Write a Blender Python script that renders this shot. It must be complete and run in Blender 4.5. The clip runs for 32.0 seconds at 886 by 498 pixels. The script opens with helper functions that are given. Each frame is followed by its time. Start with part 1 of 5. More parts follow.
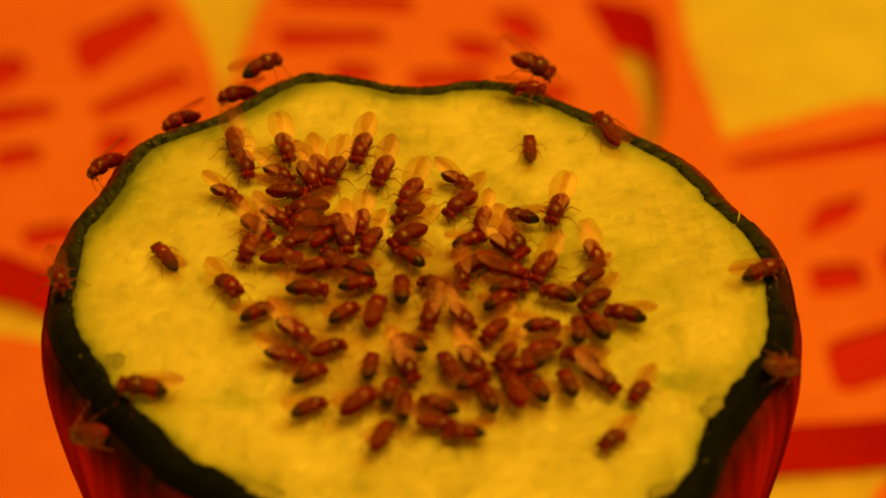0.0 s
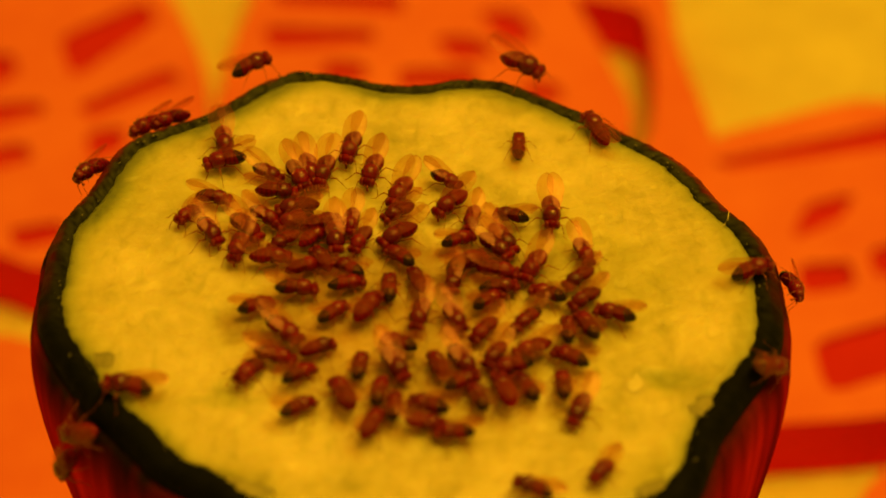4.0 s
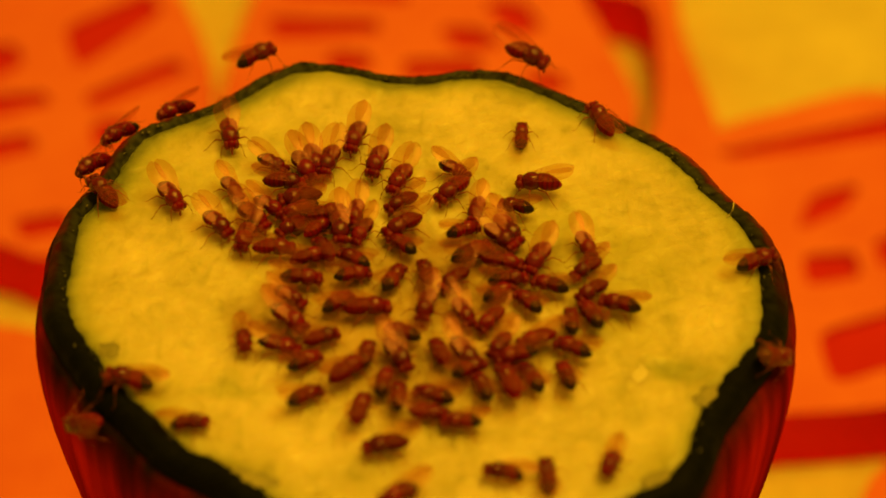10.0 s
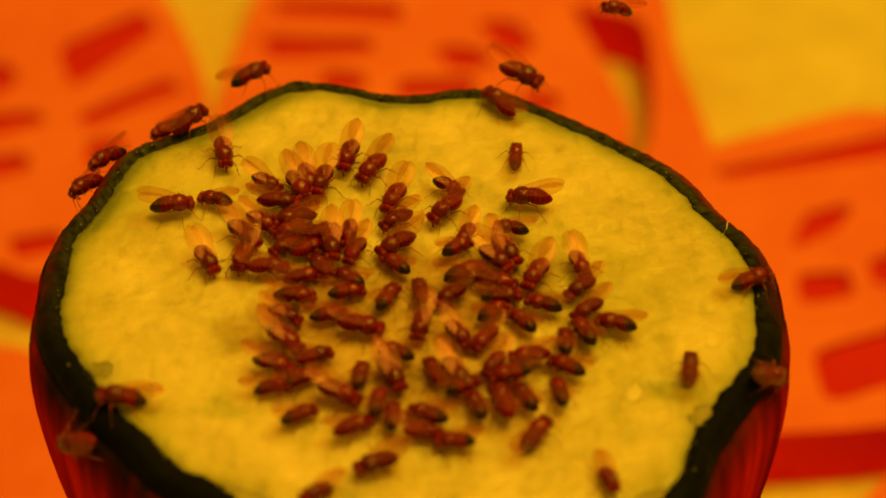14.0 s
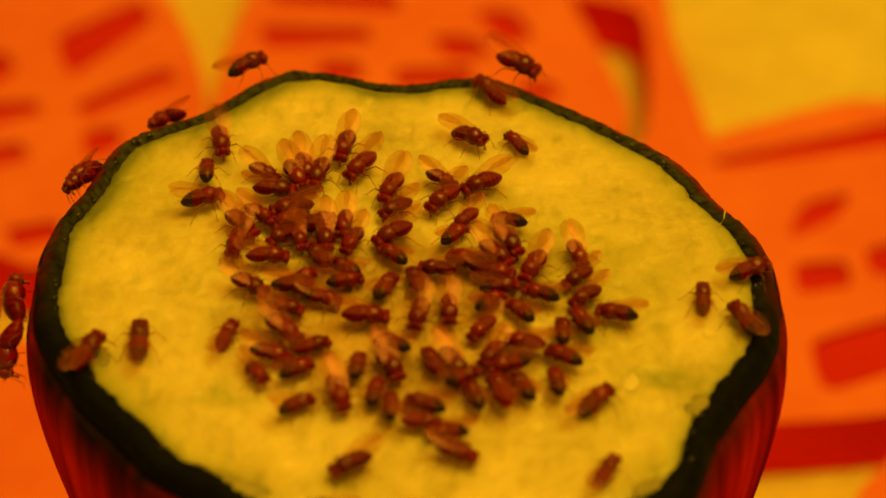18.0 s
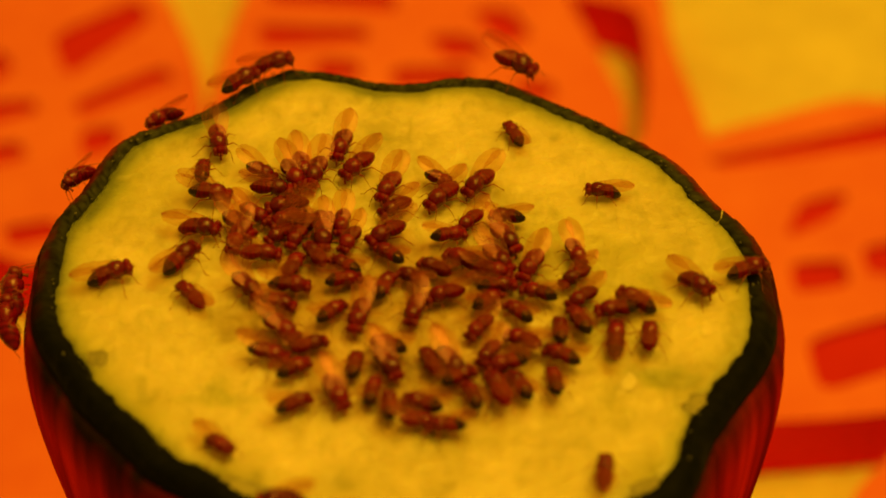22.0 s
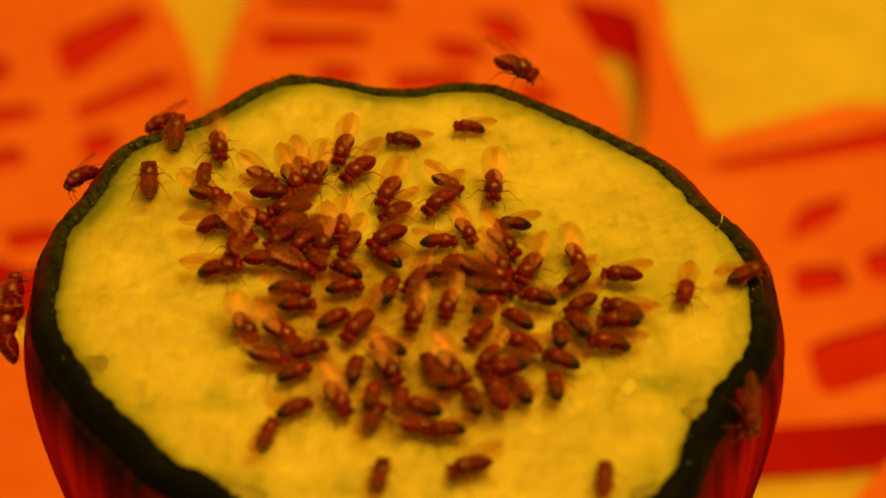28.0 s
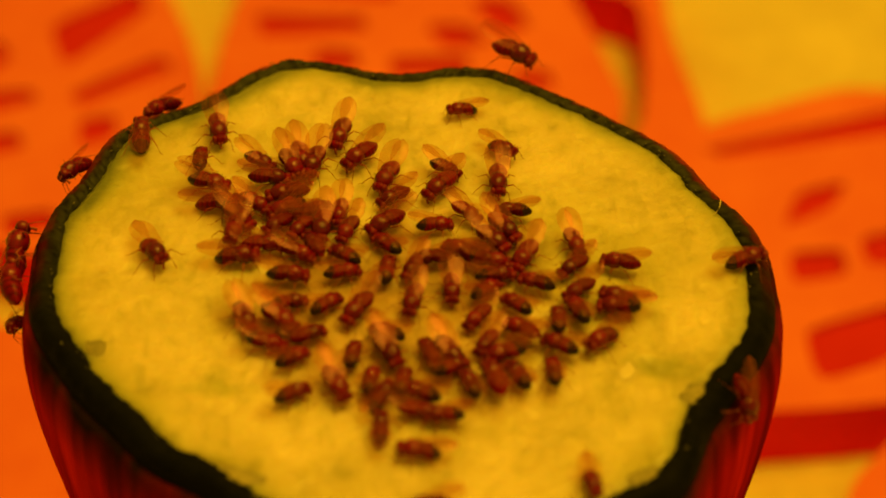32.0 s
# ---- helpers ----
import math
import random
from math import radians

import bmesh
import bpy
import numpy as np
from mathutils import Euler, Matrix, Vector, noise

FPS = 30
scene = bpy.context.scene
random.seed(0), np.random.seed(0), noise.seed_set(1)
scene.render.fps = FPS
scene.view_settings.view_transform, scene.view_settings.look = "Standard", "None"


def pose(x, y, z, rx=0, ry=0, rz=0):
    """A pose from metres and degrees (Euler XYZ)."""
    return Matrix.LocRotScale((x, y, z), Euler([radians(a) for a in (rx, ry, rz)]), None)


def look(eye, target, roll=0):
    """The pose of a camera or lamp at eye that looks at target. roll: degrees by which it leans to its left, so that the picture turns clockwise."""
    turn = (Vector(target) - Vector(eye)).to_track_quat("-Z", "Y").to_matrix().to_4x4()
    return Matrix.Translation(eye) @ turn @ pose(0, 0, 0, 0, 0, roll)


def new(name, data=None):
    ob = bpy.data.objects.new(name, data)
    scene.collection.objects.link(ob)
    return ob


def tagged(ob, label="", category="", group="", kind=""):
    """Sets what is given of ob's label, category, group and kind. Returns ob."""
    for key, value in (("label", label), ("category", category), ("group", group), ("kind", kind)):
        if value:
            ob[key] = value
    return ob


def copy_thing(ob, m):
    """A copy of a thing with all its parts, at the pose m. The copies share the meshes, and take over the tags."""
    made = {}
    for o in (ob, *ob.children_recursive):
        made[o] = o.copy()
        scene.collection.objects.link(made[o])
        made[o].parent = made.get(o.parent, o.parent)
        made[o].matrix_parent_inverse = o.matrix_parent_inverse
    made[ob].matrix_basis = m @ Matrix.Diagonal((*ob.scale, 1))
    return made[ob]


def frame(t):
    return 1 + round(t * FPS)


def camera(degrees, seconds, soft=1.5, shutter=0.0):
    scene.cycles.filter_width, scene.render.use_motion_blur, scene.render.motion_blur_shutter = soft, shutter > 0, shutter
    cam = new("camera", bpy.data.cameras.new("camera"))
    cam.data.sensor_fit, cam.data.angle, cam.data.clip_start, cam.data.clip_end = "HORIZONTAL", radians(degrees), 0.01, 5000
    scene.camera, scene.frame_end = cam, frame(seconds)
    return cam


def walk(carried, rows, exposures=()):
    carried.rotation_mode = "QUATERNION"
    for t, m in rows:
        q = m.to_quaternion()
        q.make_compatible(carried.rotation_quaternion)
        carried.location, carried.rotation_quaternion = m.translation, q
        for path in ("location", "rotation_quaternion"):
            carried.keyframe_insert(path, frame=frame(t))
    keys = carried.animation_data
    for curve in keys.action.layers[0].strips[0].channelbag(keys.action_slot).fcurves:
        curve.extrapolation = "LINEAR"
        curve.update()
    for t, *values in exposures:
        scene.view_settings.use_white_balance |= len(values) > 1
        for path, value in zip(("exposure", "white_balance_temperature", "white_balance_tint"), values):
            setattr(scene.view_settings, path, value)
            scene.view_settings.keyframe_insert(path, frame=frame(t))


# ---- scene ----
# ------------------------------------------------------------------ camera
LENS = 22.0
EYE = (0.00170, -0.11629, 0.19430)
AIM = (0.0017, 0.0051, 0.085)
FACE = 0.085                      # height of the cut face over the tablecloth
cam = camera(LENS, 32.0, soft=1.7)
cam.data.dof.use_dof = True
cam.data.dof.focus_distance = 0.168
cam.data.dof.aperture_fstop = 23.0
LEVEL = look(EYE, AIM)

# seconds, turn to the left and turn upwards in degrees: a jittery tripod
SWAY = [
    (0.0, 0.055, 0.218), (0.5, -0.076, -0.423), (1.0, -0.120, -0.869), (1.5, -0.044, -0.903), (2.0, -0.043, -0.456),
    (2.5, -0.196, 0.033), (4.5, -0.207, 0.196), (5.0, -0.152, 0.000), (5.5, -0.065, -0.021), (6.0, 0.087, -0.022),
    (6.5, 0.065, -0.023), (7.0, 0.109, 0.043), (7.5, 0.087, 0.065), (8.0, 0.044, -0.021), (8.5, 0.043, -0.023),
    (9.0, 0.000, 0.000), (9.5, -0.065, -0.109), (10.0, -0.087, -0.044), (10.5, -0.087, -0.087), (11.0, -0.131, 0.000),
    (11.5, -0.108, 0.022), (12.0, -0.174, 0.196), (12.5, -0.217, 0.304), (13.0, -0.261, 0.446), (13.5, -0.217, 0.479),
    (14.0, -0.239, 0.435), (14.5, -0.261, 0.435), (16.5, -0.325, 0.305), (17.0, -0.304, 0.173), (17.5, -0.272, 0.217),
    (18.0, -0.305, 0.174), (18.5, -0.304, 0.109), (19.0, -0.304, 0.109), (19.5, -0.369, 0.152), (20.0, -0.348, 0.174),
    (20.5, -0.348, 0.315), (21.0, -0.283, 0.325), (21.5, -0.348, 0.250), (22.0, -0.369, 0.152), (22.5, -0.369, 0.022),
    (23.0, -0.369, -0.087), (23.5, -0.348, 0.119), (24.0, -0.327, 0.152), (24.5, -0.304, 0.109), (25.0, -0.413, 0.065),
    (25.5, -0.369, 0.087), (27.5, -0.359, 0.272), (28.0, -0.369, 0.272), (28.5, -0.435, 0.315), (29.0, -0.348, 0.305),
    (29.5, -0.272, 0.207), (30.0, -0.283, 0.109), (30.5, -0.392, -0.196), (31.0, -0.392, -0.446), (31.5, -0.403, -0.359),
    (32.0, -0.413, -0.109),
]
walk(cam, [(t, LEVEL @ pose(0, 0, 0, up, left, 0)) for t, left, up in SWAY], exposures=[(0, 0.0), (32, 0.0)])

# ------------------------------------------------------------------ light
world = bpy.data.worlds.new("world")
world.use_nodes = True
world.node_tree.nodes["Background"].inputs[0].default_value = (1.0, 0.50, 0.03, 1)
world.node_tree.nodes["Background"].inputs[1].default_value = 0.31
scene.world = world

WARM = (1.0, 0.505, 0.019)


def area_lamp(name, eye, target, size, watts):
    data = bpy.data.lights.new(name, "AREA")
    data.shape, data.size, data.energy, data.color = "DISK", size, watts, WARM
    ob = new(name, data)
    ob.matrix_world = look(eye, target)
    return ob


# unseen overhead lamp, its place and size chosen to suit highlights and shadows
area_lamp("unseen_lamp_light", (0.20, 0.06, 0.83), (0.0, 0.03, 0.05), 0.46, 6.75)


# ------------------------------------------------------------------ materials
def material(name):
    m = bpy.data.materials.new(name)
    m.use_nodes = True
    nt = m.node_tree
    return m, nt, nt.nodes["Principled BSDF"]


def node(nt, kind, **inputs):
    n = nt.nodes.new(kind)
    for key, value in inputs.items():
        n.inputs[key.replace("_", " ")].default_value = value
    return n


def coords(nt, scale=1.0):
    tc = nt.nodes.new("ShaderNodeTexCoord")
    mp = nt.nodes.new("ShaderNodeMapping")
    mp.inputs["Scale"].default_value = (scale, scale, scale)
    nt.links.new(tc.outputs["Object"], mp.inputs["Vector"])
    return mp.outputs["Vector"]


def ramp(nt, source, stops):
    r = nt.nodes.new("ShaderNodeValToRGB")
    first, last = r.color_ramp.elements
    last.position, last.color = stops[-1][0], (*stops[-1][1], 1)
    first.position, first.color = stops[0][0], (*stops[0][1], 1)
    for p, c in stops[1:-1]:
        r.color_ramp.elements.new(p).color = (*c, 1)
    nt.links.new(source, r.inputs["Fac"])
    return r.outputs["Color"]


def grainy(name, dark, light, scale, rough=0.6, bump=0.3, detail=6.0, depth=0.0002, spec=0.4, fine=7.0):
    """A base colour that drifts between two tones at two scales, with relief to match."""
    m, nt, bsdf = material(name)
    v = coords(nt)
    big = node(nt, "ShaderNodeTexNoise", Scale=scale, Detail=detail, Roughness=0.6)
    small = node(nt, "ShaderNodeTexNoise", Scale=scale * fine, Detail=3.0, Roughness=0.6)
    nt.links.new(v, big.inputs["Vector"])
    nt.links.new(v, small.inputs["Vector"])
    mix = nt.nodes.new("ShaderNodeMath")
    mix.operation = "MULTIPLY_ADD"
    nt.links.new(small.outputs["Fac"], mix.inputs[0])
    mix.inputs[1].default_value = 0.45
    sub = nt.nodes.new("ShaderNodeMath")
    sub.operation = "MULTIPLY_ADD"
    nt.links.new(big.outputs["Fac"], sub.inputs[0])
    sub.inputs[1].default_value, sub.inputs[2].default_value = 0.9, -0.18
    nt.links.new(sub.outputs[0], mix.inputs[2])
    col = ramp(nt, mix.outputs[0], [(0.25, dark), (0.75, light)])
    nt.links.new(col, bsdf.inputs["Base Color"])
    bsdf.inputs["Roughness"].default_value = rough
    bsdf.inputs["Specular IOR Level"].default_value = spec
    b = node(nt, "ShaderNodeBump", Strength=bump, Distance=depth)
    nt.links.new(mix.outputs[0], b.inputs["Height"])
    nt.links.new(b.outputs["Normal"], bsdf.inputs["Normal"])
    return m


CLOTH = grainy("woven_cloth", (0.55, 0.46, 0.13), (0.84, 0.76, 0.24), 44, rough=0.9, bump=0.4, spec=0.1)
ORANGE = grainy("orange_print", (0.69, 0.130, 0.06), (0.81, 0.210, 0.08), 40, rough=0.9, bump=0.4, spec=0.1)
RED = grainy("dark_red_print", (0.80, 0.020, 0.01), (0.92, 0.034, 0.014), 60, rough=0.9, bump=0.4, spec=0.1)
SLOTC = grainy("red_slot", (0.50, 0.016, 0.01), (0.60, 0.028, 0.012), 60, rough=0.9, bump=0.4, spec=0.1)
RIND = grainy("green_rind", (0.003, 0.004, 0.0035), (0.007, 0.0075, 0.006), 700, rough=0.5, bump=0.5, depth=0.0003, spec=0.02)
THORAX = grainy("brown_thorax", (0.10, 0.0022, 0.008), (0.225, 0.0046, 0.016), 2600, rough=0.16, bump=0.8, depth=0.00006, spec=0.48)
HEADC = grainy("tan_head", (0.10, 0.0026, 0.008), (0.23, 0.0050, 0.016), 1500, rough=0.34, bump=0.2, depth=0.00003, spec=0.12)
EYEC = grainy("red_eye", (0.12, 0.003, 0.003), (0.20, 0.005, 0.004), 9000, rough=0.4, bump=0.5, depth=0.00002)
TIP = grainy("black_abdomen_tip", (0.012, 0.006, 0.003), (0.03, 0.012, 0.006), 2500, rough=0.2, bump=0.2, depth=0.00003)
LEGC = grainy("tan_leg", (0.24, 0.045, 0.012), (0.38, 0.09, 0.025), 2500, rough=0.5, bump=0.1, depth=0.00001)
VEIN = grainy("amber_vein", (0.30, 0.05, 0.012), (0.46, 0.10, 0.02), 2500, rough=0.4, bump=0.1, depth=0.00001, spec=0.3)
SPECK = grainy("pale_speck", (0.05, 0.06, 0.02), (0.18, 0.17, 0.06), 900, rough=0.5, bump=0.2, depth=0.00005)
SCRAP = grainy("rind_scrap", (0.16, 0.16, 0.04), (0.40, 0.37, 0.10), 900, rough=0.5, bump=0.3, depth=0.0001)
SEED = grainy("pale_seed", (0.62, 0.575, 0.21), (0.72, 0.67, 0.29), 900, rough=0.4, bump=0.2, depth=0.00005)


def vary(nt, col, low=0.62, high=1.3):
    """Each piece a little lighter or darker than the next."""
    info = nt.nodes.new("ShaderNodeObjectInfo")
    tone = ramp(nt, info.outputs["Random"], [(0.0, (low, low, low)), (1.0, (high, high * 0.97, high * 0.95))])
    mul = nt.nodes.new("ShaderNodeMix")
    mul.data_type, mul.blend_type = "RGBA", "MULTIPLY"
    mul.inputs["Factor"].default_value = 1.0
    nt.links.new(col, mul.inputs[6])
    nt.links.new(tone, mul.inputs[7])
    return mul.outputs[2]


red_edge = RIND.node_tree.nodes.new("ShaderNodeAttribute")
red_edge.attribute_name = "outer"
reddish = RIND.node_tree.nodes.new("ShaderNodeMix")
reddish.data_type = "RGBA"
rind_base = RIND.node_tree.nodes["Principled BSDF"].inputs["Base Color"]
RIND.node_tree.links.new(red_edge.outputs["Fac"], reddish.inputs["Factor"])
RIND.node_tree.links.new(rind_base.links[0].from_socket, reddish.inputs[6])
reddish.inputs[7].default_value = (0.26, 0.009, 0.006, 1)
tissue = RIND.node_tree.nodes.new("ShaderNodeAttribute")
tissue.attribute_name = "tissue"
greenish = RIND.node_tree.nodes.new("ShaderNodeMix")
greenish.data_type = "RGBA"
greenish.inputs[7].default_value = (0.054, 0.060, 0.032, 1)
RIND.node_tree.links.new(tissue.outputs["Fac"], greenish.inputs["Factor"])
RIND.node_tree.links.new(reddish.outputs[2], greenish.inputs[6])
RIND.node_tree.links.new(greenish.outputs[2], rind_base)

for body in (THORAX, HEADC):
    skin_of = body.node_tree.nodes["Principled BSDF"].inputs["Base Color"]
    body.node_tree.links.new(vary(body.node_tree, skin_of.links[0].from_socket), skin_of)


def banded():
    m, nt, bsdf = material("banded_abdomen")
    tc = nt.nodes.new("ShaderNodeTexCoord")
    w = node(nt, "ShaderNodeTexWave", Scale=1150.0, Distortion=1.2, Detail=1.0)
    w.bands_direction = "X"
    nt.links.new(tc.outputs["Object"], w.inputs["Vector"])
    col = ramp(nt, w.outputs["Fac"], [(0.05, (0.095, 0.0024, 0.008)), (0.65, (0.18, 0.0048, 0.016))])
    nt.links.new(vary(nt, col), bsdf.inputs["Base Color"])
    bsdf.inputs["Roughness"].default_value = 0.34
    bsdf.inputs["Specular IOR Level"].default_value = 0.12
    return m


def winged():
    m, nt, bsdf = material("clear_wing")
    out = nt.nodes["Material Output"]
    v = coords(nt)
    n = node(nt, "ShaderNodeTexNoise", Scale=1500.0, Detail=4.0)
    nt.links.new(v, n.inputs["Vector"])
    col = ramp(nt, n.outputs["Fac"], [(0.3, (0.36, 0.11, 0.03)), (0.7, (0.58, 0.21, 0.06))])
    nt.links.new(col, bsdf.inputs["Base Color"])
    bsdf.inputs["Roughness"].default_value = 0.2
    clear = nt.nodes.new("ShaderNodeBsdfTransparent")
    clear.inputs[0].default_value = (0.91, 0.76, 0.54, 1)
    mix = nt.nodes.new("ShaderNodeMixShader")
    mix.inputs[0].default_value = 0.09
    nt.links.new(clear.outputs[0], mix.inputs[1])
    nt.links.new(bsdf.outputs[0], mix.inputs[2])
    sheen = nt.nodes.new("ShaderNodeBsdfGlossy")
    sheen.inputs["Color"].default_value = (1.0, 0.50, 0.5, 1)
    sheen.inputs["Roughness"].default_value = 0.24
    film = nt.nodes.new("ShaderNodeMixShader")
    film.inputs[0].default_value = 0.028
    nt.links.new(mix.outputs[0], film.inputs[1])
    nt.links.new(sheen.outputs[0], film.inputs[2])
    nt.links.new(film.outputs[0], out.inputs["Surface"])
    return m


def fleshy():
    """Moist flesh: soft blotches at two scales, fibres, and a greener tone where it meets the rind."""
    m, nt, bsdf = material("pale_flesh")
    v = coords(nt)
    blot = node(nt, "ShaderNodeTexNoise", Scale=190.0, Detail=4.0, Roughness=0.55, Distortion=0.25)
    fine = node(nt, "ShaderNodeTexNoise", Scale=900.0, Detail=4.0, Roughness=0.6)
    wide = node(nt, "ShaderNodeTexNoise", Scale=55.0, Detail=2.0)
    for n in (blot, fine, wide):
        nt.links.new(v, n.inputs["Vector"])
    add = nt.nodes.new("ShaderNodeMath")
    add.operation = "MULTIPLY_ADD"
    nt.links.new(fine.outputs["Fac"], add.inputs[0])
    add.inputs[1].default_value = 0.40
    nt.links.new(blot.outputs["Fac"], add.inputs[2])
    tone = ramp(nt, add.outputs[0], [(0.47, (0.50, 0.452, 0.11)), (0.66, (0.645, 0.575, 0.18)), (0.92, (0.77, 0.685, 0.27))])
    patch = ramp(nt, wide.outputs["Fac"], [(0.34, (0.82, 0.86, 0.56)), (0.52, (1.0, 1.0, 1.0))])
    mul = nt.nodes.new("ShaderNodeMix")
    mul.data_type, mul.blend_type = "RGBA", "MULTIPLY"
    mul.inputs["Factor"].default_value = 1.0
    nt.links.new(tone, mul.inputs[6])
    nt.links.new(patch, mul.inputs[7])
    at = nt.nodes.new("ShaderNodeAttribute")
    at.attribute_name = "to_rim"
    edge = nt.nodes.new("ShaderNodeMath")
    edge.operation = "MULTIPLY_ADD"
    nt.links.new(blot.outputs["Fac"], edge.inputs[0])
    edge.inputs[1].default_value = 0.07
    nt.links.new(at.outputs["Fac"], edge.inputs[2])
    near = nt.nodes.new("ShaderNodeMath")
    near.operation = "MULTIPLY_ADD"
    nt.links.new(edge.outputs[0], near.inputs[0])
    near.inputs[1].default_value, near.inputs[2].default_value = 5.0, -4.42
    green = ramp(nt, near.outputs[0], [(0.10, (1.0, 1.0, 1.0)), (0.40, (0.88, 0.91, 0.74)), (0.60, (0.62, 0.70, 0.44)), (0.76, (0.32, 0.40, 0.20)), (0.95, (0.09, 0.14, 0.07))])
    mul2 = nt.nodes.new("ShaderNodeMix")
    mul2.data_type, mul2.blend_type = "RGBA", "MULTIPLY"
    mul2.inputs["Factor"].default_value = 1.0
    nt.links.new(mul.outputs[2], mul2.inputs[6])
    nt.links.new(green, mul2.inputs[7])
    # watery, greener flesh in two places towards the front
    here = mul2.outputs[2]
    for offset, size in (((0.62, 0.72, 0.0), (56.0, 76.0, 0.0)), ((-1.95, 0.62, 0.0), (116.0, 90.0, 0.0))):
        shift = nt.nodes.new("ShaderNodeVectorMath")
        shift.operation = "MULTIPLY_ADD"
        nt.links.new(v, shift.inputs[0])
        shift.inputs[1].default_value, shift.inputs[2].default_value = size, offset
        reach = nt.nodes.new("ShaderNodeVectorMath")
        reach.operation = "LENGTH"
        nt.links.new(shift.outputs[0], reach.inputs[0])
        uneven = nt.nodes.new("ShaderNodeMath")
        uneven.operation = "MULTIPLY_ADD"
        nt.links.new(blot.outputs["Fac"], uneven.inputs[0])
        uneven.inputs[1].default_value = 1.7
        nt.links.new(reach.outputs["Value"], uneven.inputs[2])
        wet = ramp(nt, uneven.outputs[0], [(0.74, (0.80, 0.89, 0.66)), (1.26, (1.0, 1.0, 1.0))])
        over = nt.nodes.new("ShaderNodeMix")
        over.data_type, over.blend_type = "RGBA", "MULTIPLY"
        over.inputs["Factor"].default_value = 1.0
        nt.links.new(here, over.inputs[6])
        nt.links.new(wet, over.inputs[7])
        here = over.outputs[2]
    # short olive scratches left by the knife
    long = nt.nodes.new("ShaderNodeMapping")
    long.inputs["Scale"].default_value = (1.0, 0.42, 1.0)
    nt.links.new(v, long.inputs["Vector"])
    scratch = node(nt, "ShaderNodeTexNoise", Scale=600.0, Detail=3.0, Roughness=0.55, Distortion=0.4)
    nt.links.new(long.outputs["Vector"], scratch.inputs["Vector"])
    marks = ramp(nt, scratch.outputs["Fac"], [(0.24, (0.74, 0.77, 0.55)), (0.46, (1.0, 1.0, 1.0))])
    mul4 = nt.nodes.new("ShaderNodeMix")
    mul4.data_type, mul4.blend_type = "RGBA", "MULTIPLY"
    mul4.inputs["Factor"].default_value = 1.0
    nt.links.new(here, mul4.inputs[6])
    nt.links.new(marks, mul4.inputs[7])
    # browner pulp in the middle, with the shade among the flies painted in
    off = nt.nodes.new("ShaderNodeVectorMath")
    off.operation = "MULTIPLY_ADD"
    nt.links.new(v, off.inputs[0])
    off.inputs[1].default_value, off.inputs[2].default_value = (54.0, 63.0, 0.0), (0.0, 0.10, 0.0)
    far = nt.nodes.new("ShaderNodeVectorMath")
    far.operation = "LENGTH"
    nt.links.new(off.outputs[0], far.inputs[0])
    wob = nt.nodes.new("ShaderNodeMath")
    wob.operation = "MULTIPLY_ADD"
    nt.links.new(blot.outputs["Fac"], wob.inputs[0])
    wob.inputs[1].default_value = 0.7
    nt.links.new(far.outputs["Value"], wob.inputs[2])
    pulp_shade = ramp(nt, wob.outputs[0], [(0.80, (0.76, 0.62, 0.45)), (1.24, (1.0, 1.0, 1.0))])
    mul3 = nt.nodes.new("ShaderNodeMix")
    mul3.data_type, mul3.blend_type = "RGBA", "MULTIPLY"
    mul3.inputs["Factor"].default_value = 1.0
    nt.links.new(mul4.outputs[2], mul3.inputs[6])
    nt.links.new(pulp_shade, mul3.inputs[7])
    nt.links.new(mul3.outputs[2], bsdf.inputs["Base Color"])
    bsdf.inputs["Roughness"].default_value = 0.42
    bsdf.inputs["Subsurface Weight"].default_value = 0.75
    bsdf.inputs["Subsurface Radius"].default_value = (0.0034, 0.0028, 0.0010)
    bsdf.inputs["Subsurface Scale"].default_value = 1.0
    b = node(nt, "ShaderNodeBump", Strength=0.75, Distance=0.0006)
    nt.links.new(add.outputs[0], b.inputs["Height"])
    nt.links.new(b.outputs["Normal"], bsdf.inputs["Normal"])
    return m


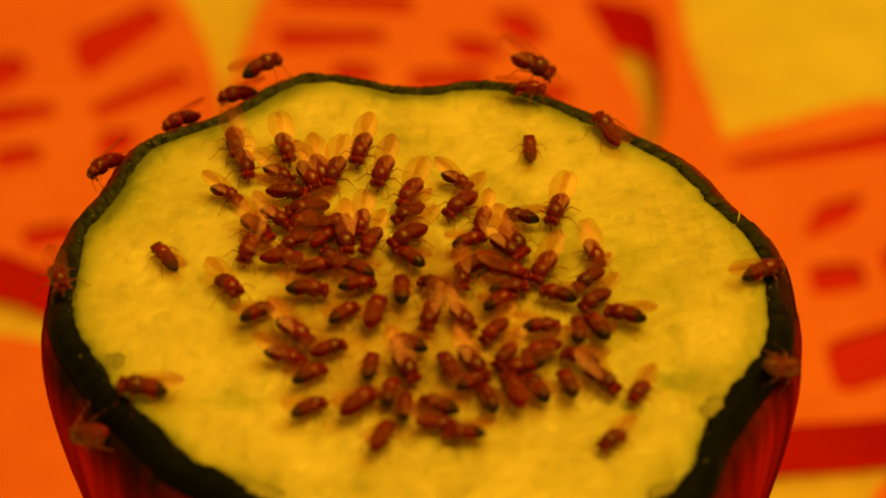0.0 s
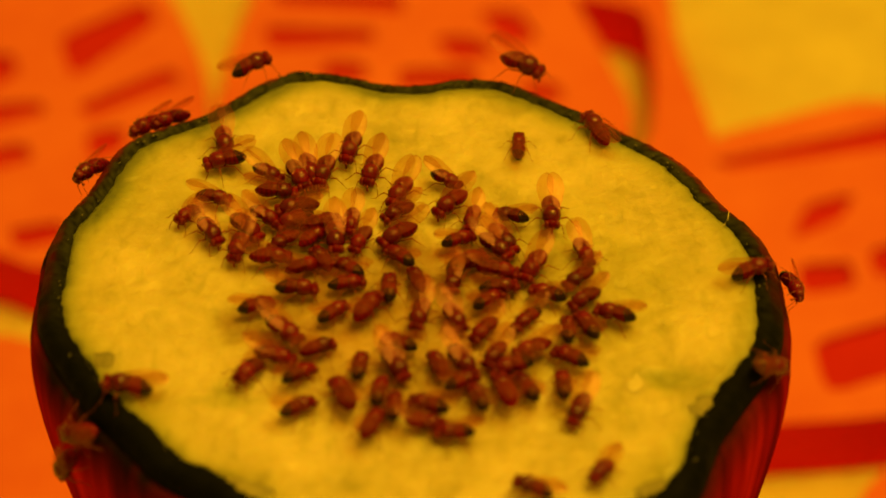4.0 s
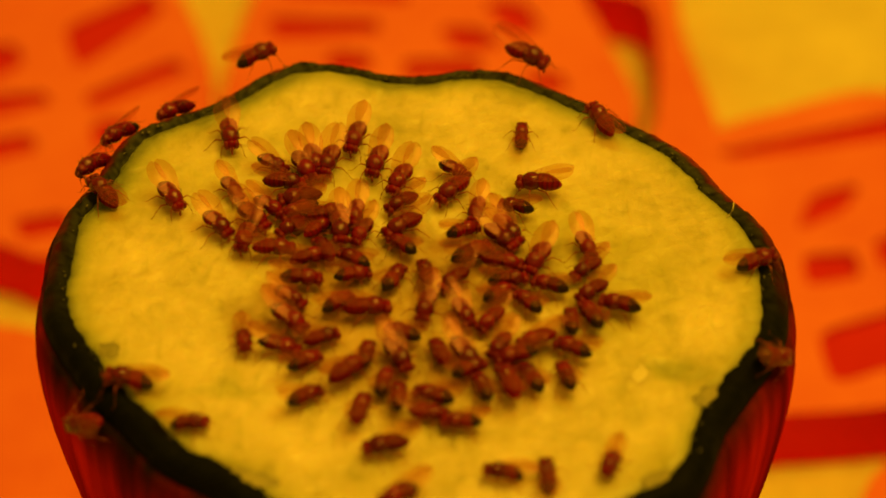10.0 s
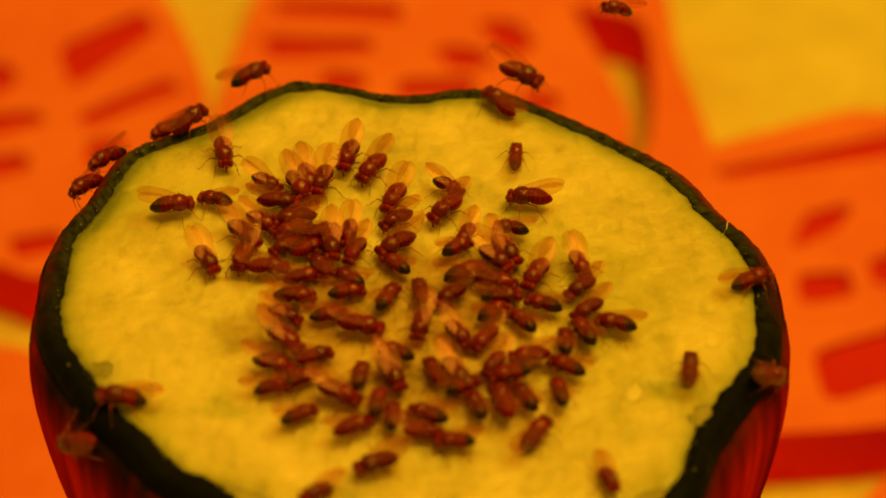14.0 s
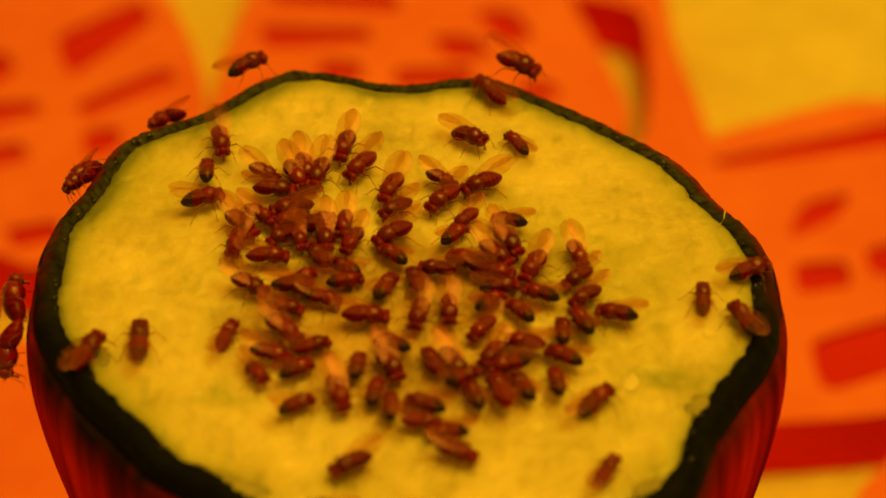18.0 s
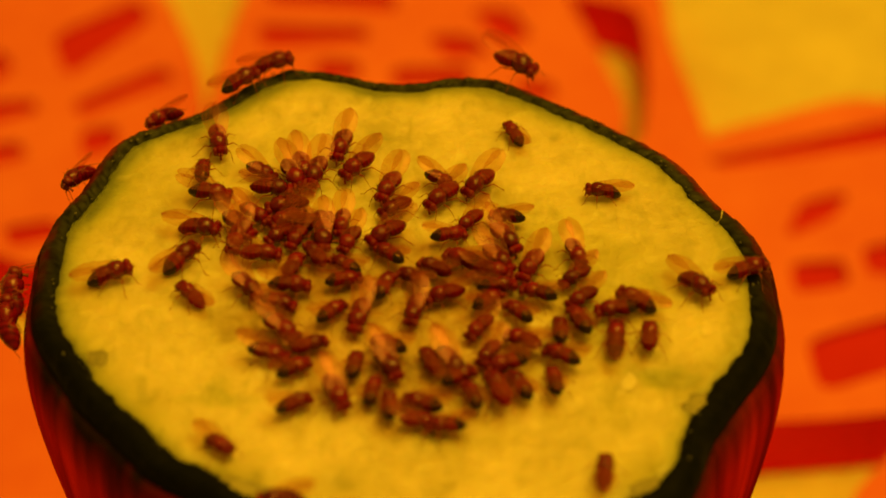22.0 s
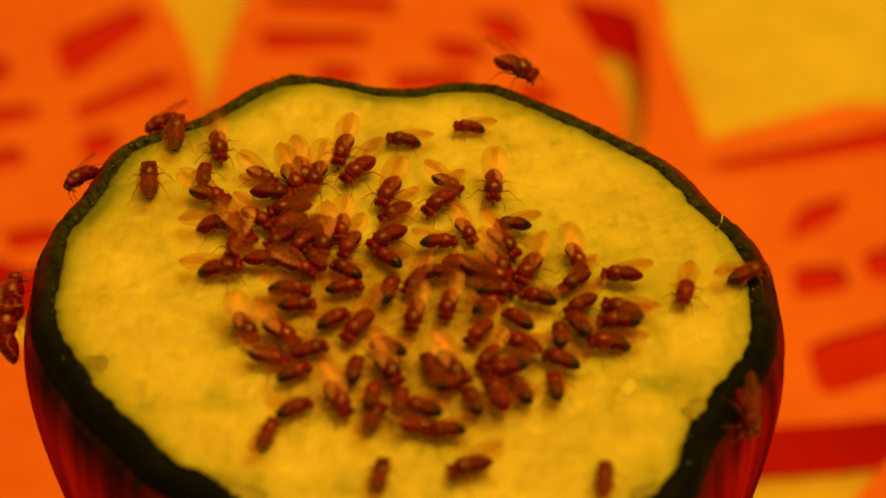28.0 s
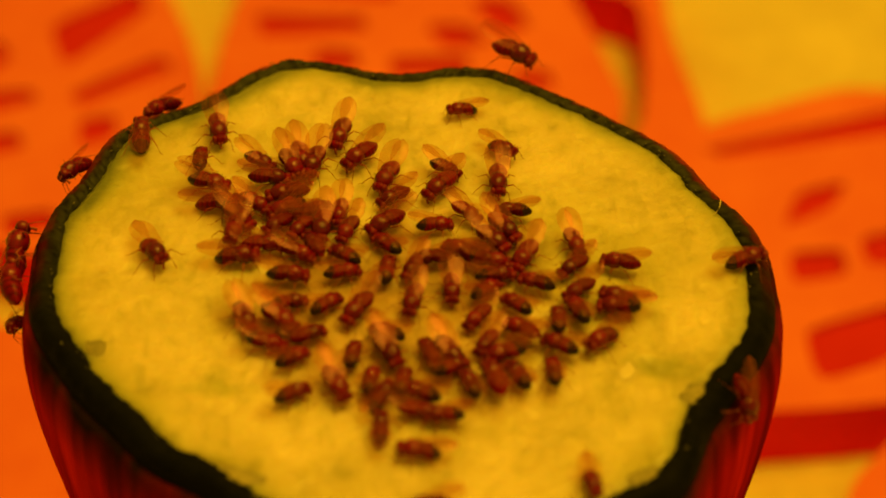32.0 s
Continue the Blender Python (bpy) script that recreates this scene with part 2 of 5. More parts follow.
def skinned():
    """Dark skin, blackish green under the cut; red streaks further down imitate the reflected trivets."""
    m, nt, bsdf = material("dark_skin")
    tc = nt.nodes.new("ShaderNodeTexCoord")
    mp = nt.nodes.new("ShaderNodeMapping")
    mp.inputs["Scale"].default_value = (1, 1, 0.06)
    nt.links.new(tc.outputs["Object"], mp.inputs["Vector"])
    streak = node(nt, "ShaderNodeTexNoise", Scale=330.0, Detail=5.0, Roughness=0.65)
    wide = node(nt, "ShaderNodeTexNoise", Scale=110.0, Detail=3.0, Roughness=0.6)
    nt.links.new(mp.outputs["Vector"], streak.inputs["Vector"])
    nt.links.new(mp.outputs["Vector"], wide.inputs["Vector"])
    red = ramp(nt, streak.outputs["Fac"], [(0.36, (0.16, 0.005, 0.005)), (0.52, (0.38, 0.009, 0.008)), (0.72, (0.70, 0.022, 0.016))])
    green = ramp(nt, streak.outputs["Fac"], [(0.3, (0.009, 0.006, 0.005)), (0.7, (0.024, 0.012, 0.008))])
    xyz = nt.nodes.new("ShaderNodeSeparateXYZ")
    nt.links.new(tc.outputs["Object"], xyz.inputs[0])
    down = nt.nodes.new("ShaderNodeMapRange")
    nt.links.new(xyz.outputs["Z"], down.inputs["Value"])
    down.inputs["From Min"].default_value, down.inputs["From Max"].default_value = FACE - 0.0005, FACE - 0.0070
    sway = nt.nodes.new("ShaderNodeMath")
    sway.operation = "MULTIPLY_ADD"
    nt.links.new(wide.outputs["Fac"], sway.inputs[0])
    sway.inputs[1].default_value = 1.6
    nt.links.new(down.outputs["Result"], sway.inputs[2])
    fac = nt.nodes.new("ShaderNodeMapRange")
    nt.links.new(sway.outputs[0], fac.inputs["Value"])
    fac.inputs["From Min"].default_value, fac.inputs["From Max"].default_value = 0.92, 1.70
    mix = nt.nodes.new("ShaderNodeMix")
    mix.data_type = "RGBA"
    nt.links.new(fac.outputs["Result"], mix.inputs["Factor"])
    nt.links.new(green, mix.inputs[6])
    nt.links.new(red, mix.inputs[7])
    nt.links.new(mix.outputs[2], bsdf.inputs["Base Color"])
    bsdf.inputs["Roughness"].default_value = 0.5
    bsdf.inputs["Specular IOR Level"].default_value = 0.0
    b = node(nt, "ShaderNodeBump", Strength=0.5, Distance=0.0003)
    nt.links.new(streak.outputs["Fac"], b.inputs["Height"])
    nt.links.new(b.outputs["Normal"], bsdf.inputs["Normal"])
    return m


ABDOMEN, WING, FLESH, SKIN = banded(), winged(), fleshy(), skinned()
for soft_body in (THORAX, HEADC, ABDOMEN):
    shell = soft_body.node_tree.nodes["Principled BSDF"].inputs
    shell["Subsurface Weight"].default_value = 0.6
    shell["Subsurface Radius"].default_value = (0.0008, 0.0002, 0.0001)
    shell["Subsurface Scale"].default_value = 1.0


# ------------------------------------------------------------------ building helpers
def part(name, bm, mat, parent=None, label="", smooth=True):
    me = bpy.data.meshes.new(name)
    bm.to_mesh(me)
    bm.free()
    me.materials.append(mat)
    for p in me.polygons:
        p.use_smooth = smooth
    ob = new(name, me)
    if parent:
        ob.parent = parent
    if label:
        ob["label"] = label
    return ob


def slab(x0, y0, z0, x1, y1, z1):
    bm = bmesh.new()
    bmesh.ops.create_cube(bm, size=1)
    bmesh.ops.scale(bm, vec=(x1 - x0, y1 - y0, z1 - z0), verts=bm.verts)
    bmesh.ops.translate(bm, vec=((x0 + x1) / 2, (y0 + y1) / 2, (z0 + z1) / 2), verts=bm.verts)
    return bm


# ------------------------------------------------------------------ the table
def table():
    top = part("ground", slab(-0.9, -0.7, -0.02, 0.9, 1.1, 0.0), CLOTH, smooth=False)
    tagged(top, "cream yellow woven tablecloth on a table", "tablecloth", kind="structure")
    return top


table()


# ------------------------------------------------------------------ slotted orange trivets on the cloth
TOP = 0.0090
# plan outlines in millimetres, rounded by a closed spline
OUTLINES = {
    "petal_a": ((-36.4, 146.4), (-28.6, 124.4), (-28.9, 109.1), (-35.4, 93.8), (-45.0, 87.8), (-52.3, 90.6), (-67.0, 95.9), (-80.4, 128.1), (-74.9, 161.9), (-51.2, 169.4)),
    "petal_b": ((-23.2, 146.4), (-26.2, 126.9), (-24.8, 111.3), (-4.2, 101.3), (17.0, 101.3), (27.2, 114.2), (25.3, 128.1), (21.7, 141.0), (16.1, 161.9), (-5.3, 169.4), (-19.9, 161.9)),
    "disc": ((34.7, 110.0), (47.1, 116.6), (60.0, 120.2), (76.0, 113.7), (77.1, 83.5), (63.8, 65.6), (51.7, 62.7), (40.8, 61.6), (34.4, 61.2), (28.1, 70.1), (28.0, 95.9)),
    "arch": ((33.9, 149.1), (34.8, 133.2), (38.0, 107.0), (31.5, 94.0), (27.4, 104.0), (29.8, 115.4), (31.0, 125.6), (31.2, 137.7), (28.8, 142.1), (21.1, 145.0), (18.2, 151.9), (25.9, 160.5)),
    "petal_c": ((-63.7, 77.7), (-50.2, 76.0), (-44.7, 74.6), (-34.4, 70.1), (-27.8, 47.7), (-38.1, 32.3), (-62.8, 39.8)),
    "petal_d": ((47.5, 48.8), (51.2, 54.4), (57.2, 59.7), (63.7, 57.1), (60.7, 40.9), (47.6, 40.9)),
}
# corners of each slot, in millimetres
SLOTS = {
    "petal_a": (
        ((-48.1, 134.2), (-39.4, 141.0), (-37.6, 137.0), (-45.6, 126.8)),
        ((-43.6, 119.8), (-34.9, 126.1), (-33.2, 123.9), (-42.3, 117.6)),
        ((-60.0, 129.3), (-55.9, 129.8), (-54.4, 126.3), (-58.6, 122.4)),
        ((-57.3, 118.8), (-50.9, 119.5), (-50.1, 117.4), (-56.4, 115.0)),
        ((-55.6, 109.7), (-51.3, 110.8), (-50.2, 108.3), (-54.7, 106.3)),
        ((-49.9, 94.4), (-45.0, 95.6), (-44.0, 92.9), (-48.8, 91.4)),
        ((-42.7, 113.2), (-39.0, 114.1), (-38.6, 110.4), (-42.0, 108.8)),
    ),
    "petal_b": (
        ((-19.1, 144.5), (-4.9, 143.9), (-4.5, 140.5), (-18.0, 142.1)),
        ((-20.1, 136.0), (-8.5, 135.7), (-8.1, 133.2), (-19.2, 132.1)),
        ((2.3, 133.9), (7.1, 133.7), (9.3, 130.6), (4.5, 129.4)),
        ((8.4, 139.4), (12.9, 139.6), (15.1, 134.5), (11.5, 133.2)),
        ((-12.5, 128.4), (-8.3, 128.1), (-7.9, 124.9), (-12.7, 124.9)),
        ((-2.1, 126.6), (6.1, 126.9), (6.2, 123.7), (-2.0, 123.4)),
        ((13.4, 123.7), (17.5, 123.7), (18.1, 120.7), (14.7, 120.7)),
    ),
    "disc": (
        ((40.0, 108.2), (61.4, 115.1), (60.8, 111.1), (41.9, 107.1)),
        ((48.6, 99.1), (53.6, 100.6), (51.7, 96.7), (46.3, 93.5)),
        ((46.3, 87.7), (51.5, 88.2), (51.5, 84.5), (46.2, 83.3)),
        ((46.9, 74.2), (56.3, 77.9), (55.2, 70.5), (47.5, 67.4)),
        ((55.2, 90.4), (59.8, 91.7), (59.0, 86.5), (55.2, 86.7)),
    ),
    "arch": (),
    "petal_c": (
        ((-59.4, 70.5), (-52.7, 68.7), (-52.7, 64.3), (-59.4, 66.1)),
        ((-57.0, 59.8), (-50.4, 58.1), (-50.4, 53.9), (-57.0, 55.6)),
    ),
    "petal_d": (),
}


def spline(points, steps=6):
    out = []
    n = len(points)
    for i in range(n):
        p0, p1, p2, p3 = (Vector(points[(i + k) % n]) for k in (-1, 0, 1, 2))
        for s in range(steps):
            t = s / steps
            out.append(0.5 * (2 * p1 + (p2 - p0) * t + (2 * p0 - 5 * p1 + 4 * p2 - p3) * t * t + (3 * p1 - p0 - 3 * p2 + p3) * t ** 3))
    return out


def rounded(*corners):
    """A four-cornered slot whose corners are softened."""
    pts = [Vector(c) for c in corners]
    mid = sum(pts, Vector((0, 0))) / 4
    pts = [mid + (p - mid) * 1.28 for p in pts]
    out = []
    for i in range(4):
        p, before, after = pts[i], pts[i - 1], pts[(i + 1) % 4]
        cut = 0.30 * min((before - p).length, (after - p).length)
        a, b = p + (before - p).normalized() * cut, p + (after - p).normalized() * cut
        for k in range(5):
            t = k / 4
            out.append(a * (1 - t) ** 2 + p * 2 * t * (1 - t) + b * t * t)
    return out


def trivet(outline, slots, root=None):
    top = TOP if root is None else TOP - 0.0004
    name = "plate" if root is None else "loop_handle"
    root = root or tagged(new("trivet"), "flat orange plastic trivet with dark red slots on the tablecloth", "trivet", group="orange trivets on the cloth")
    bm = bmesh.new()
    loops = [spline(outline)] + [rounded(*s) for s in slots]
    edges, rings = [], []
    for loop in loops:
        vs = [bm.verts.new((p.x / 1000, p.y / 1000, top)) for p in loop]
        rings.append(vs)
        edges += [bm.edges.new((vs[i], vs[(i + 1) % len(vs)])) for i in range(len(vs))]
    bmesh.ops.triangle_fill(bm, use_beauty=True, edges=edges)
    band = bmesh.new()
    high = [band.verts.new(v.co) for v in rings[0]]
    low = [band.verts.new((v.co.x, v.co.y, 0.0002)) for v in rings[0]]
    for i in range(len(high)):
        j = (i + 1) % len(high)
        band.faces.new((high[i], high[j], low[j], low[i]))
    part("side_band", band, RED, root, "dark red edge band", smooth=False)
    part(name, bm, ORANGE, root, smooth=False)
    for s in slots:
        bm = bmesh.new()
        vs = [bm.verts.new((p.x / 1000, p.y / 1000, top)) for p in rounded(*s)]
        low = [bm.verts.new((v.co.x, v.co.y, top - 0.0008)) for v in vs]
        for i in range(len(vs)):
            j = (i + 1) % len(vs)
            bm.faces.new((vs[i], low[i], low[j], vs[j]))
        bm.faces.new(low)
        part("slot", bm, SLOTC, root, "dark red recessed slot", smooth=False)
    return root


MADE = {}
for key in OUTLINES:
    MADE[key] = trivet(OUTLINES[key], SLOTS[key], MADE.get("disc") if key == "arch" else None)


def ball(cx, cy, cz, rx, ry, rz, u=12, v=8):
    bm = bmesh.new()
    bmesh.ops.create_uvsphere(bm, u_segments=u, v_segments=v, radius=1)
    bmesh.ops.rotate(bm, matrix=Matrix.Rotation(math.pi / 2, 3, "Y"), verts=bm.verts)
    bmesh.ops.scale(bm, vec=(rx, ry, rz), verts=bm.verts)
    bmesh.ops.translate(bm, vec=(cx, cy, cz), verts=bm.verts)
    return bm


def tube(bm, points, radii, n=5):
    rings = []
    for k, p in enumerate(points):
        p = Vector(p)
        d = (Vector(points[min(k + 1, len(points) - 1)]) - Vector(points[max(k - 1, 0)])).normalized()
        u = d.orthogonal().normalized()
        w = d.cross(u)
        rings.append([bm.verts.new(p + radii[k] * (u * math.cos(2 * math.pi * i / n) + w * math.sin(2 * math.pi * i / n))) for i in range(n)])
    for a, b in zip(rings, rings[1:]):
        for i in range(n):
            j = (i + 1) % n
            bm.faces.new((a[i], a[j], b[j], b[i]))
    bm.faces.new(rings[0][::-1])
    bm.faces.new(rings[-1])


def scaled(bm):
    bmesh.ops.scale(bm, vec=(0.001, 0.001, 0.001), verts=bm.verts)
    return bm


# ------------------------------------------------------------------ the cut fruit
CENTRE = Vector((-0.0001, 0.0020))
WAVES = (
    (0.01, 0.054), (0.321, -1.134), (-0.137, 0.427), (0.233, 0.222), (0.093, -0.005), (0.307, 0.105),
    (0.17, 0.096), (-0.045, -0.071), (-0.01, -0.32), (0.172, 0.063), (-0.133, 0.171), (-0.131, -0.072),
    (0.062, 0.018), (-0.089, 0.069), (0.001, 0.047), (0.029, 0.046), (-0.021, -0.11), (-0.064, 0.002),
)


def flesh_radius(a):
    """Uneven rim of the cut, as a sum of waves round it."""
    r = 23.773
    for k, (c, s) in enumerate(WAVES, 1):
        r += c * math.cos(k * a) + s * math.sin(k * a)
    return r / 1000


def edge_radius(a):
    """Where flesh meets rind; the rind shows narrower at the back."""
    torn = 0.00020 * noise.noise((math.cos(a) * 13, math.sin(a) * 13, 21)) + 0.00014 * noise.noise((math.cos(a) * 38, math.sin(a) * 38, 24))
    return flesh_radius(a) + 0.0004 * (1 + math.sin(a)) / 2 + torn - 0.0001


def rind_radius(a, depth):
    """Radius of the outer skin, depth metres under the cut face: it swells quickly and then draws in."""
    d = depth * 1000
    e = min(d, 20)
    swell = 1.15 + 1.85 * (1 - math.exp(-e / 2.2)) - 0.0052 * e * e - max(0, d - 20) * 0.1
    ridge = 0.14 * noise.noise((math.cos(a) * 9, math.sin(a) * 9, d * 0.02)) * min(1, d / 3)
    ridge += 0.07 * noise.noise((math.cos(a) * 26, math.sin(a) * 26, d * 0.03)) * min(1, d / 3)
    lean = 0.20 * math.cos(a - radians(80))
    return flesh_radius(a) + (swell + ridge + lean) / 1000


def ring_mesh(rows, steps, closed_top=False):
    """rows: functions of the angle that give (radius, z)."""
    bm = bmesh.new()
    rings = []
    for row in rows:
        ring = []
        for i in range(steps):
            a = 2 * math.pi * i / steps
            r, z = row(a)
            ring.append(bm.verts.new((CENTRE.x + r * math.cos(a), CENTRE.y + r * math.sin(a), z)))
        rings.append(ring)
    for lo, hi in zip(rings, rings[1:]):
        for i in range(steps):
            j = (i + 1) % steps
            bm.faces.new((lo[i], lo[j], hi[j], hi[i]))
    if closed_top:
        bm.faces.new(rings[-1])
    return bm


def fruit():
    root = tagged(new("fruit"), "upright cut fruit with pale yellow flesh and dark green rind", "fruit")
    root.location = (CENTRE.x, CENTRE.y, 0)
    N = 360

    def dent(a, r):
        x, y = r * math.cos(a), r * math.sin(a)
        return 0.00016 * noise.noise((x * 420, y * 420, 1)) + 0.00012 * noise.noise((x * 1100, y * 1100, 4))

    face = []
    for i in range(80):
        f = 1 - i / 80
        face.append(lambda a, f=f: (edge_radius(a) * f, FACE + dent(a, edge_radius(a) * f) * min(1, (1 - f) * 14) - 0.0003 * max(0, 1 - (1 - f) * 50)))
    bm = ring_mesh(face, N, True)
    rim = bm.verts.layers.float.new("to_rim")
    for v in bm.verts:
        q = v.co.xy - CENTRE
        a = math.atan2(q.y, q.x)
        thick = max(0, math.sin(a - 0.45)) * (0.042 + 0.08 * noise.noise((math.cos(a) * 5, math.sin(a) * 5, 31)))
        v[rim] = min(1.0, q.length / edge_radius(a) + thick * (q.length / edge_radius(a)) ** 8 - 0.022 * max(0, 0.3 - math.sin(a)))
    part("flesh", bm, FLESH, root, "moist pale yellow flesh")

    def lip(a, k=0.0):
        return 0.00020 * noise.noise((math.cos(a) * 11, math.sin(a) * 11, 7 + k)) + 0.00016 * noise.noise((math.cos(a) * 40, math.sin(a) * 40, 2 + k)) + 0.00009 * noise.noise((math.cos(a) * 95, math.sin(a) * 95, 5 + k))
    rows = [
        lambda a: (rind_radius(a, 0.0013) - 0.00012, FACE - 0.0015),
        lambda a: (rind_radius(a, 0.0007) + lip(a) * 0.3, FACE - 0.0007 + lip(a, 8) * 0.5),
        lambda a: (flesh_radius(a) + 0.00110 + lip(a), FACE - 0.0001 + lip(a, 3)),
        lambda a: (edge_radius(a) * 0.4 + (flesh_radius(a) + 0.00110) * 0.6 + lip(a, 1), FACE + 0.00010 + lip(a, 3)),
        lambda a: (edge_radius(a) + 0.00015 + lip(a, 4) * 0.6, FACE + 0.00005 + lip(a, 5) * 0.6),
        lambda a: (edge_radius(a) - 0.0002 + lip(a, 2), FACE - 0.0002),
        lambda a: (edge_radius(a) - 0.0004, FACE - 0.0012),
    ]
    bm = ring_mesh(rows, 540)
    outer = bm.verts.layers.float.new("outer")
    green = bm.verts.layers.float.new("tissue")
    for k, v in enumerate(bm.verts):
        a = 2 * math.pi * (k % 540) / 540
        wet = max(0, min(1, 1.3 * math.sin(a) + 0.2)) * max(0, min(1, 0.7 + 1.6 * noise.noise((math.cos(a) * 14, math.sin(a) * 14, 3))))
        bare = 0.04 + 0.96 * max(0, min(1, 1.2 * math.sin(a) + 0.3))
        v[green] = max(0, bare * (0.65 + 1.3 * noise.noise((math.cos(a) * 55, math.sin(a) * 55, 6 + k // 540)))) * (0, 0, 0.45, 0.9, 1, 1, 1, 0)[k // 540]
        v[outer] = wet * (1.0, 1.0, 0.8, 0.12, 0, 0, 0, 0)[k // 540]
    part("rind", bm, RIND, root, "thin dark green rind edge")
    depths = [FACE, FACE - 0.005, 0.070, 0.060, 0.050, 0.042, 0.034, 0.027, 0.021, 0.018, 0.015, 0.012, 0.010, 0.008, 0.0062, 0.0046, 0.0034, 0.0024, 0.0016]
    rows = [lambda a: (0.0005, 0.0)] + [lambda a, d=d: (rind_radius(a, d) * (0.80 if d == FACE else 1), FACE - d) for d in depths] + [lambda a: (flesh_radius(a) - 0.0002, FACE - 0.0017)]
    part("skin", ring_mesh(rows, N), SKIN, root, "glossy dark streaked skin, red trivet reflections painted in")
    for x, y, turn in ((15.3, -7.4, 70),):
        bm = ball(0, 0, 0, 1.1, 0.6, 0.10, 16, 6)
        scaled(bm)
        bmesh.ops.rotate(bm, matrix=Matrix.Rotation(radians(turn), 3, "Z"), verts=bm.verts)
        bmesh.ops.translate(bm, vec=(x / 1000, y / 1000, FACE - 0.00003), verts=bm.verts)
        part("seed", bm, SEED, root, "pale seed sunk in the flesh")
    for x, y, long, wide, turn in ((-20.78, -5.36, 1.3, 0.8, -55), (19.75, -9.8, 1.2, 1.0, 40), (-10.3, -17.0, 1.7, 0.8, -20), (15.6, -17.2, 1.1, 0.8, 30)):
        bm = ball(0, 0, 0, long, wide, 0.10, 32, 8)
        scaled(bm)
        for v in bm.verts:
            v.co.xy *= 1 + 0.35 * noise.noise((v.co.x * 1500 + x, v.co.y * 1500, y)) + 0.15 * noise.noise((v.co.x * 4500, v.co.y * 4500, x))
        bmesh.ops.rotate(bm, matrix=Matrix.Rotation(radians(turn), 3, "Z"), verts=bm.verts)
        bmesh.ops.translate(bm, vec=(x / 1000, y / 1000, FACE - 0.00004), verts=bm.verts)
        part("rind_scrap", bm, SCRAP, root, "greyish green scrap of rind on the flesh")
    bm = bmesh.new()
    tube(bm, [(p[0] / 1000, p[1] / 1000, FACE + p[2] / 1000) for p in ((22.53, 8.23, 0.1), (22.78, 8.36, 0.25), (23.01, 8.61, 0.5), (23.09, 8.98, 0.9))], [0.000045] * 4)
    part("fibre", bm, SEED, root, "short pale fibre on the rind")
    # pale bits for the rim's specks, also standing in for glints there
    rng = random.Random(8)
    bm = bmesh.new()
    for k in range(110):
        a = rng.uniform(0, 2 * math.pi)
        edge = rng.random() < 0.97
        rad = (edge_radius(a) + rng.uniform(-0.0002, 0.0003)) if edge else (flesh_radius(a) + rng.uniform(0.0005, 0.0013))
        c = Vector((CENTRE.x + rad * math.cos(a), CENTRE.y + rad * math.sin(a), FACE + 0.00012 + 0.00025 * noise.noise((math.cos(a) * 11, math.sin(a) * 11, 10))))
        s = rng.uniform(0.00004, 0.00011)
        long = rng.uniform(1.0, 2.6)
        turn = Matrix.Rotation(a + math.pi / 2 + rng.uniform(-0.5, 0.5), 3, "Z")
        vs = [bm.verts.new(c + turn @ Vector(p)) for p in ((s * long, 0, 0), (0, s, 0), (-s * long, 0, 0), (0, -s, 0), (0, 0, s), (0, 0, -s))]
        for i in range(4):
            bm.faces.new((vs[i], vs[(i + 1) % 4], vs[4]))
            bm.faces.new((vs[(i + 1) % 4], vs[i], vs[5]))
    tagged(part("rim_speck", bm, SPECK, root), "pale specks and modelled glints along the rind edge", kind="stuff")
    for ob in root.children:
        ob.matrix_parent_inverse = Matrix.Translation((-CENTRE.x, -CENTRE.y, 0))
    return root


fruit()


# ------------------------------------------------------------------ fruit flies
def wing_mesh(side, spread, lift):
    """A long blade with a round end, from its hinge back over the abdomen; the two lie one on the other."""
    bm = bmesh.new()
    L, n, m = 2.36, 14, 4
    rows = []
    for i in range(n + 1):
        u = i / n
        half = 0.45 * min(1, 0.22 + 1.5 * u) ** 0.9 * max(0.02, 1 - max(0, (u - 0.62) / 0.385) ** 2.4) ** 0.5
        row = []
        for j in range(m + 1):
            v = j / m * 2 - 1
            x, y = -L * u, side * (0.07 * math.sin(u * math.pi) + v * half)
            z = 0.05 * math.sin(u * math.pi) - 0.06 * v * v * u + 0.008 * math.cos(j * math.pi) + 0.02 * side * u
            row.append((x, y, z))
        rows.append(row)
    turn = Matrix.Rotation(side * -radians(spread), 3, "Z") @ Matrix.Rotation(radians(lift), 3, "Y") @ Matrix.Rotation(side * radians(-5), 3, "X")
    vs = [[bm.verts.new(Vector((0.20, side * 0.32, 1.16)) + turn @ Vector(p)) for p in row] for row in rows]
    for a, b in zip(vs, vs[1:]):
        for j in range(m):
            bm.faces.new((a[j], a[j + 1], b[j + 1], b[j]))
    return bm


def vein_mesh(side, spread, lift):
    """The darker border and the long veins of that wing."""
    src = wing_mesh(side, spread, lift)
    src.verts.ensure_lookup_table()
    w, rows = 5, len(src.verts) // 5
    at = lambda i, j: src.verts[i * w + j].co + Vector((0, 0, 0.008))
    bm = bmesh.new()
    rim = [at(i, 0) for i in range(rows)] + [at(rows - 1, j) for j in range(1, w)] + [at(i, 4) for i in range(rows - 2, -1, -1)]
    tube(bm, rim, [0.007] * len(rim), 4)
    for j, end in ((1, rows), (2, rows), (3, rows - 3)):
        tube(bm, [at(i, j) for i in range(0, end, 2)], [0.004] * len(range(0, end, 2)), 4)
    src.free()
    return bm


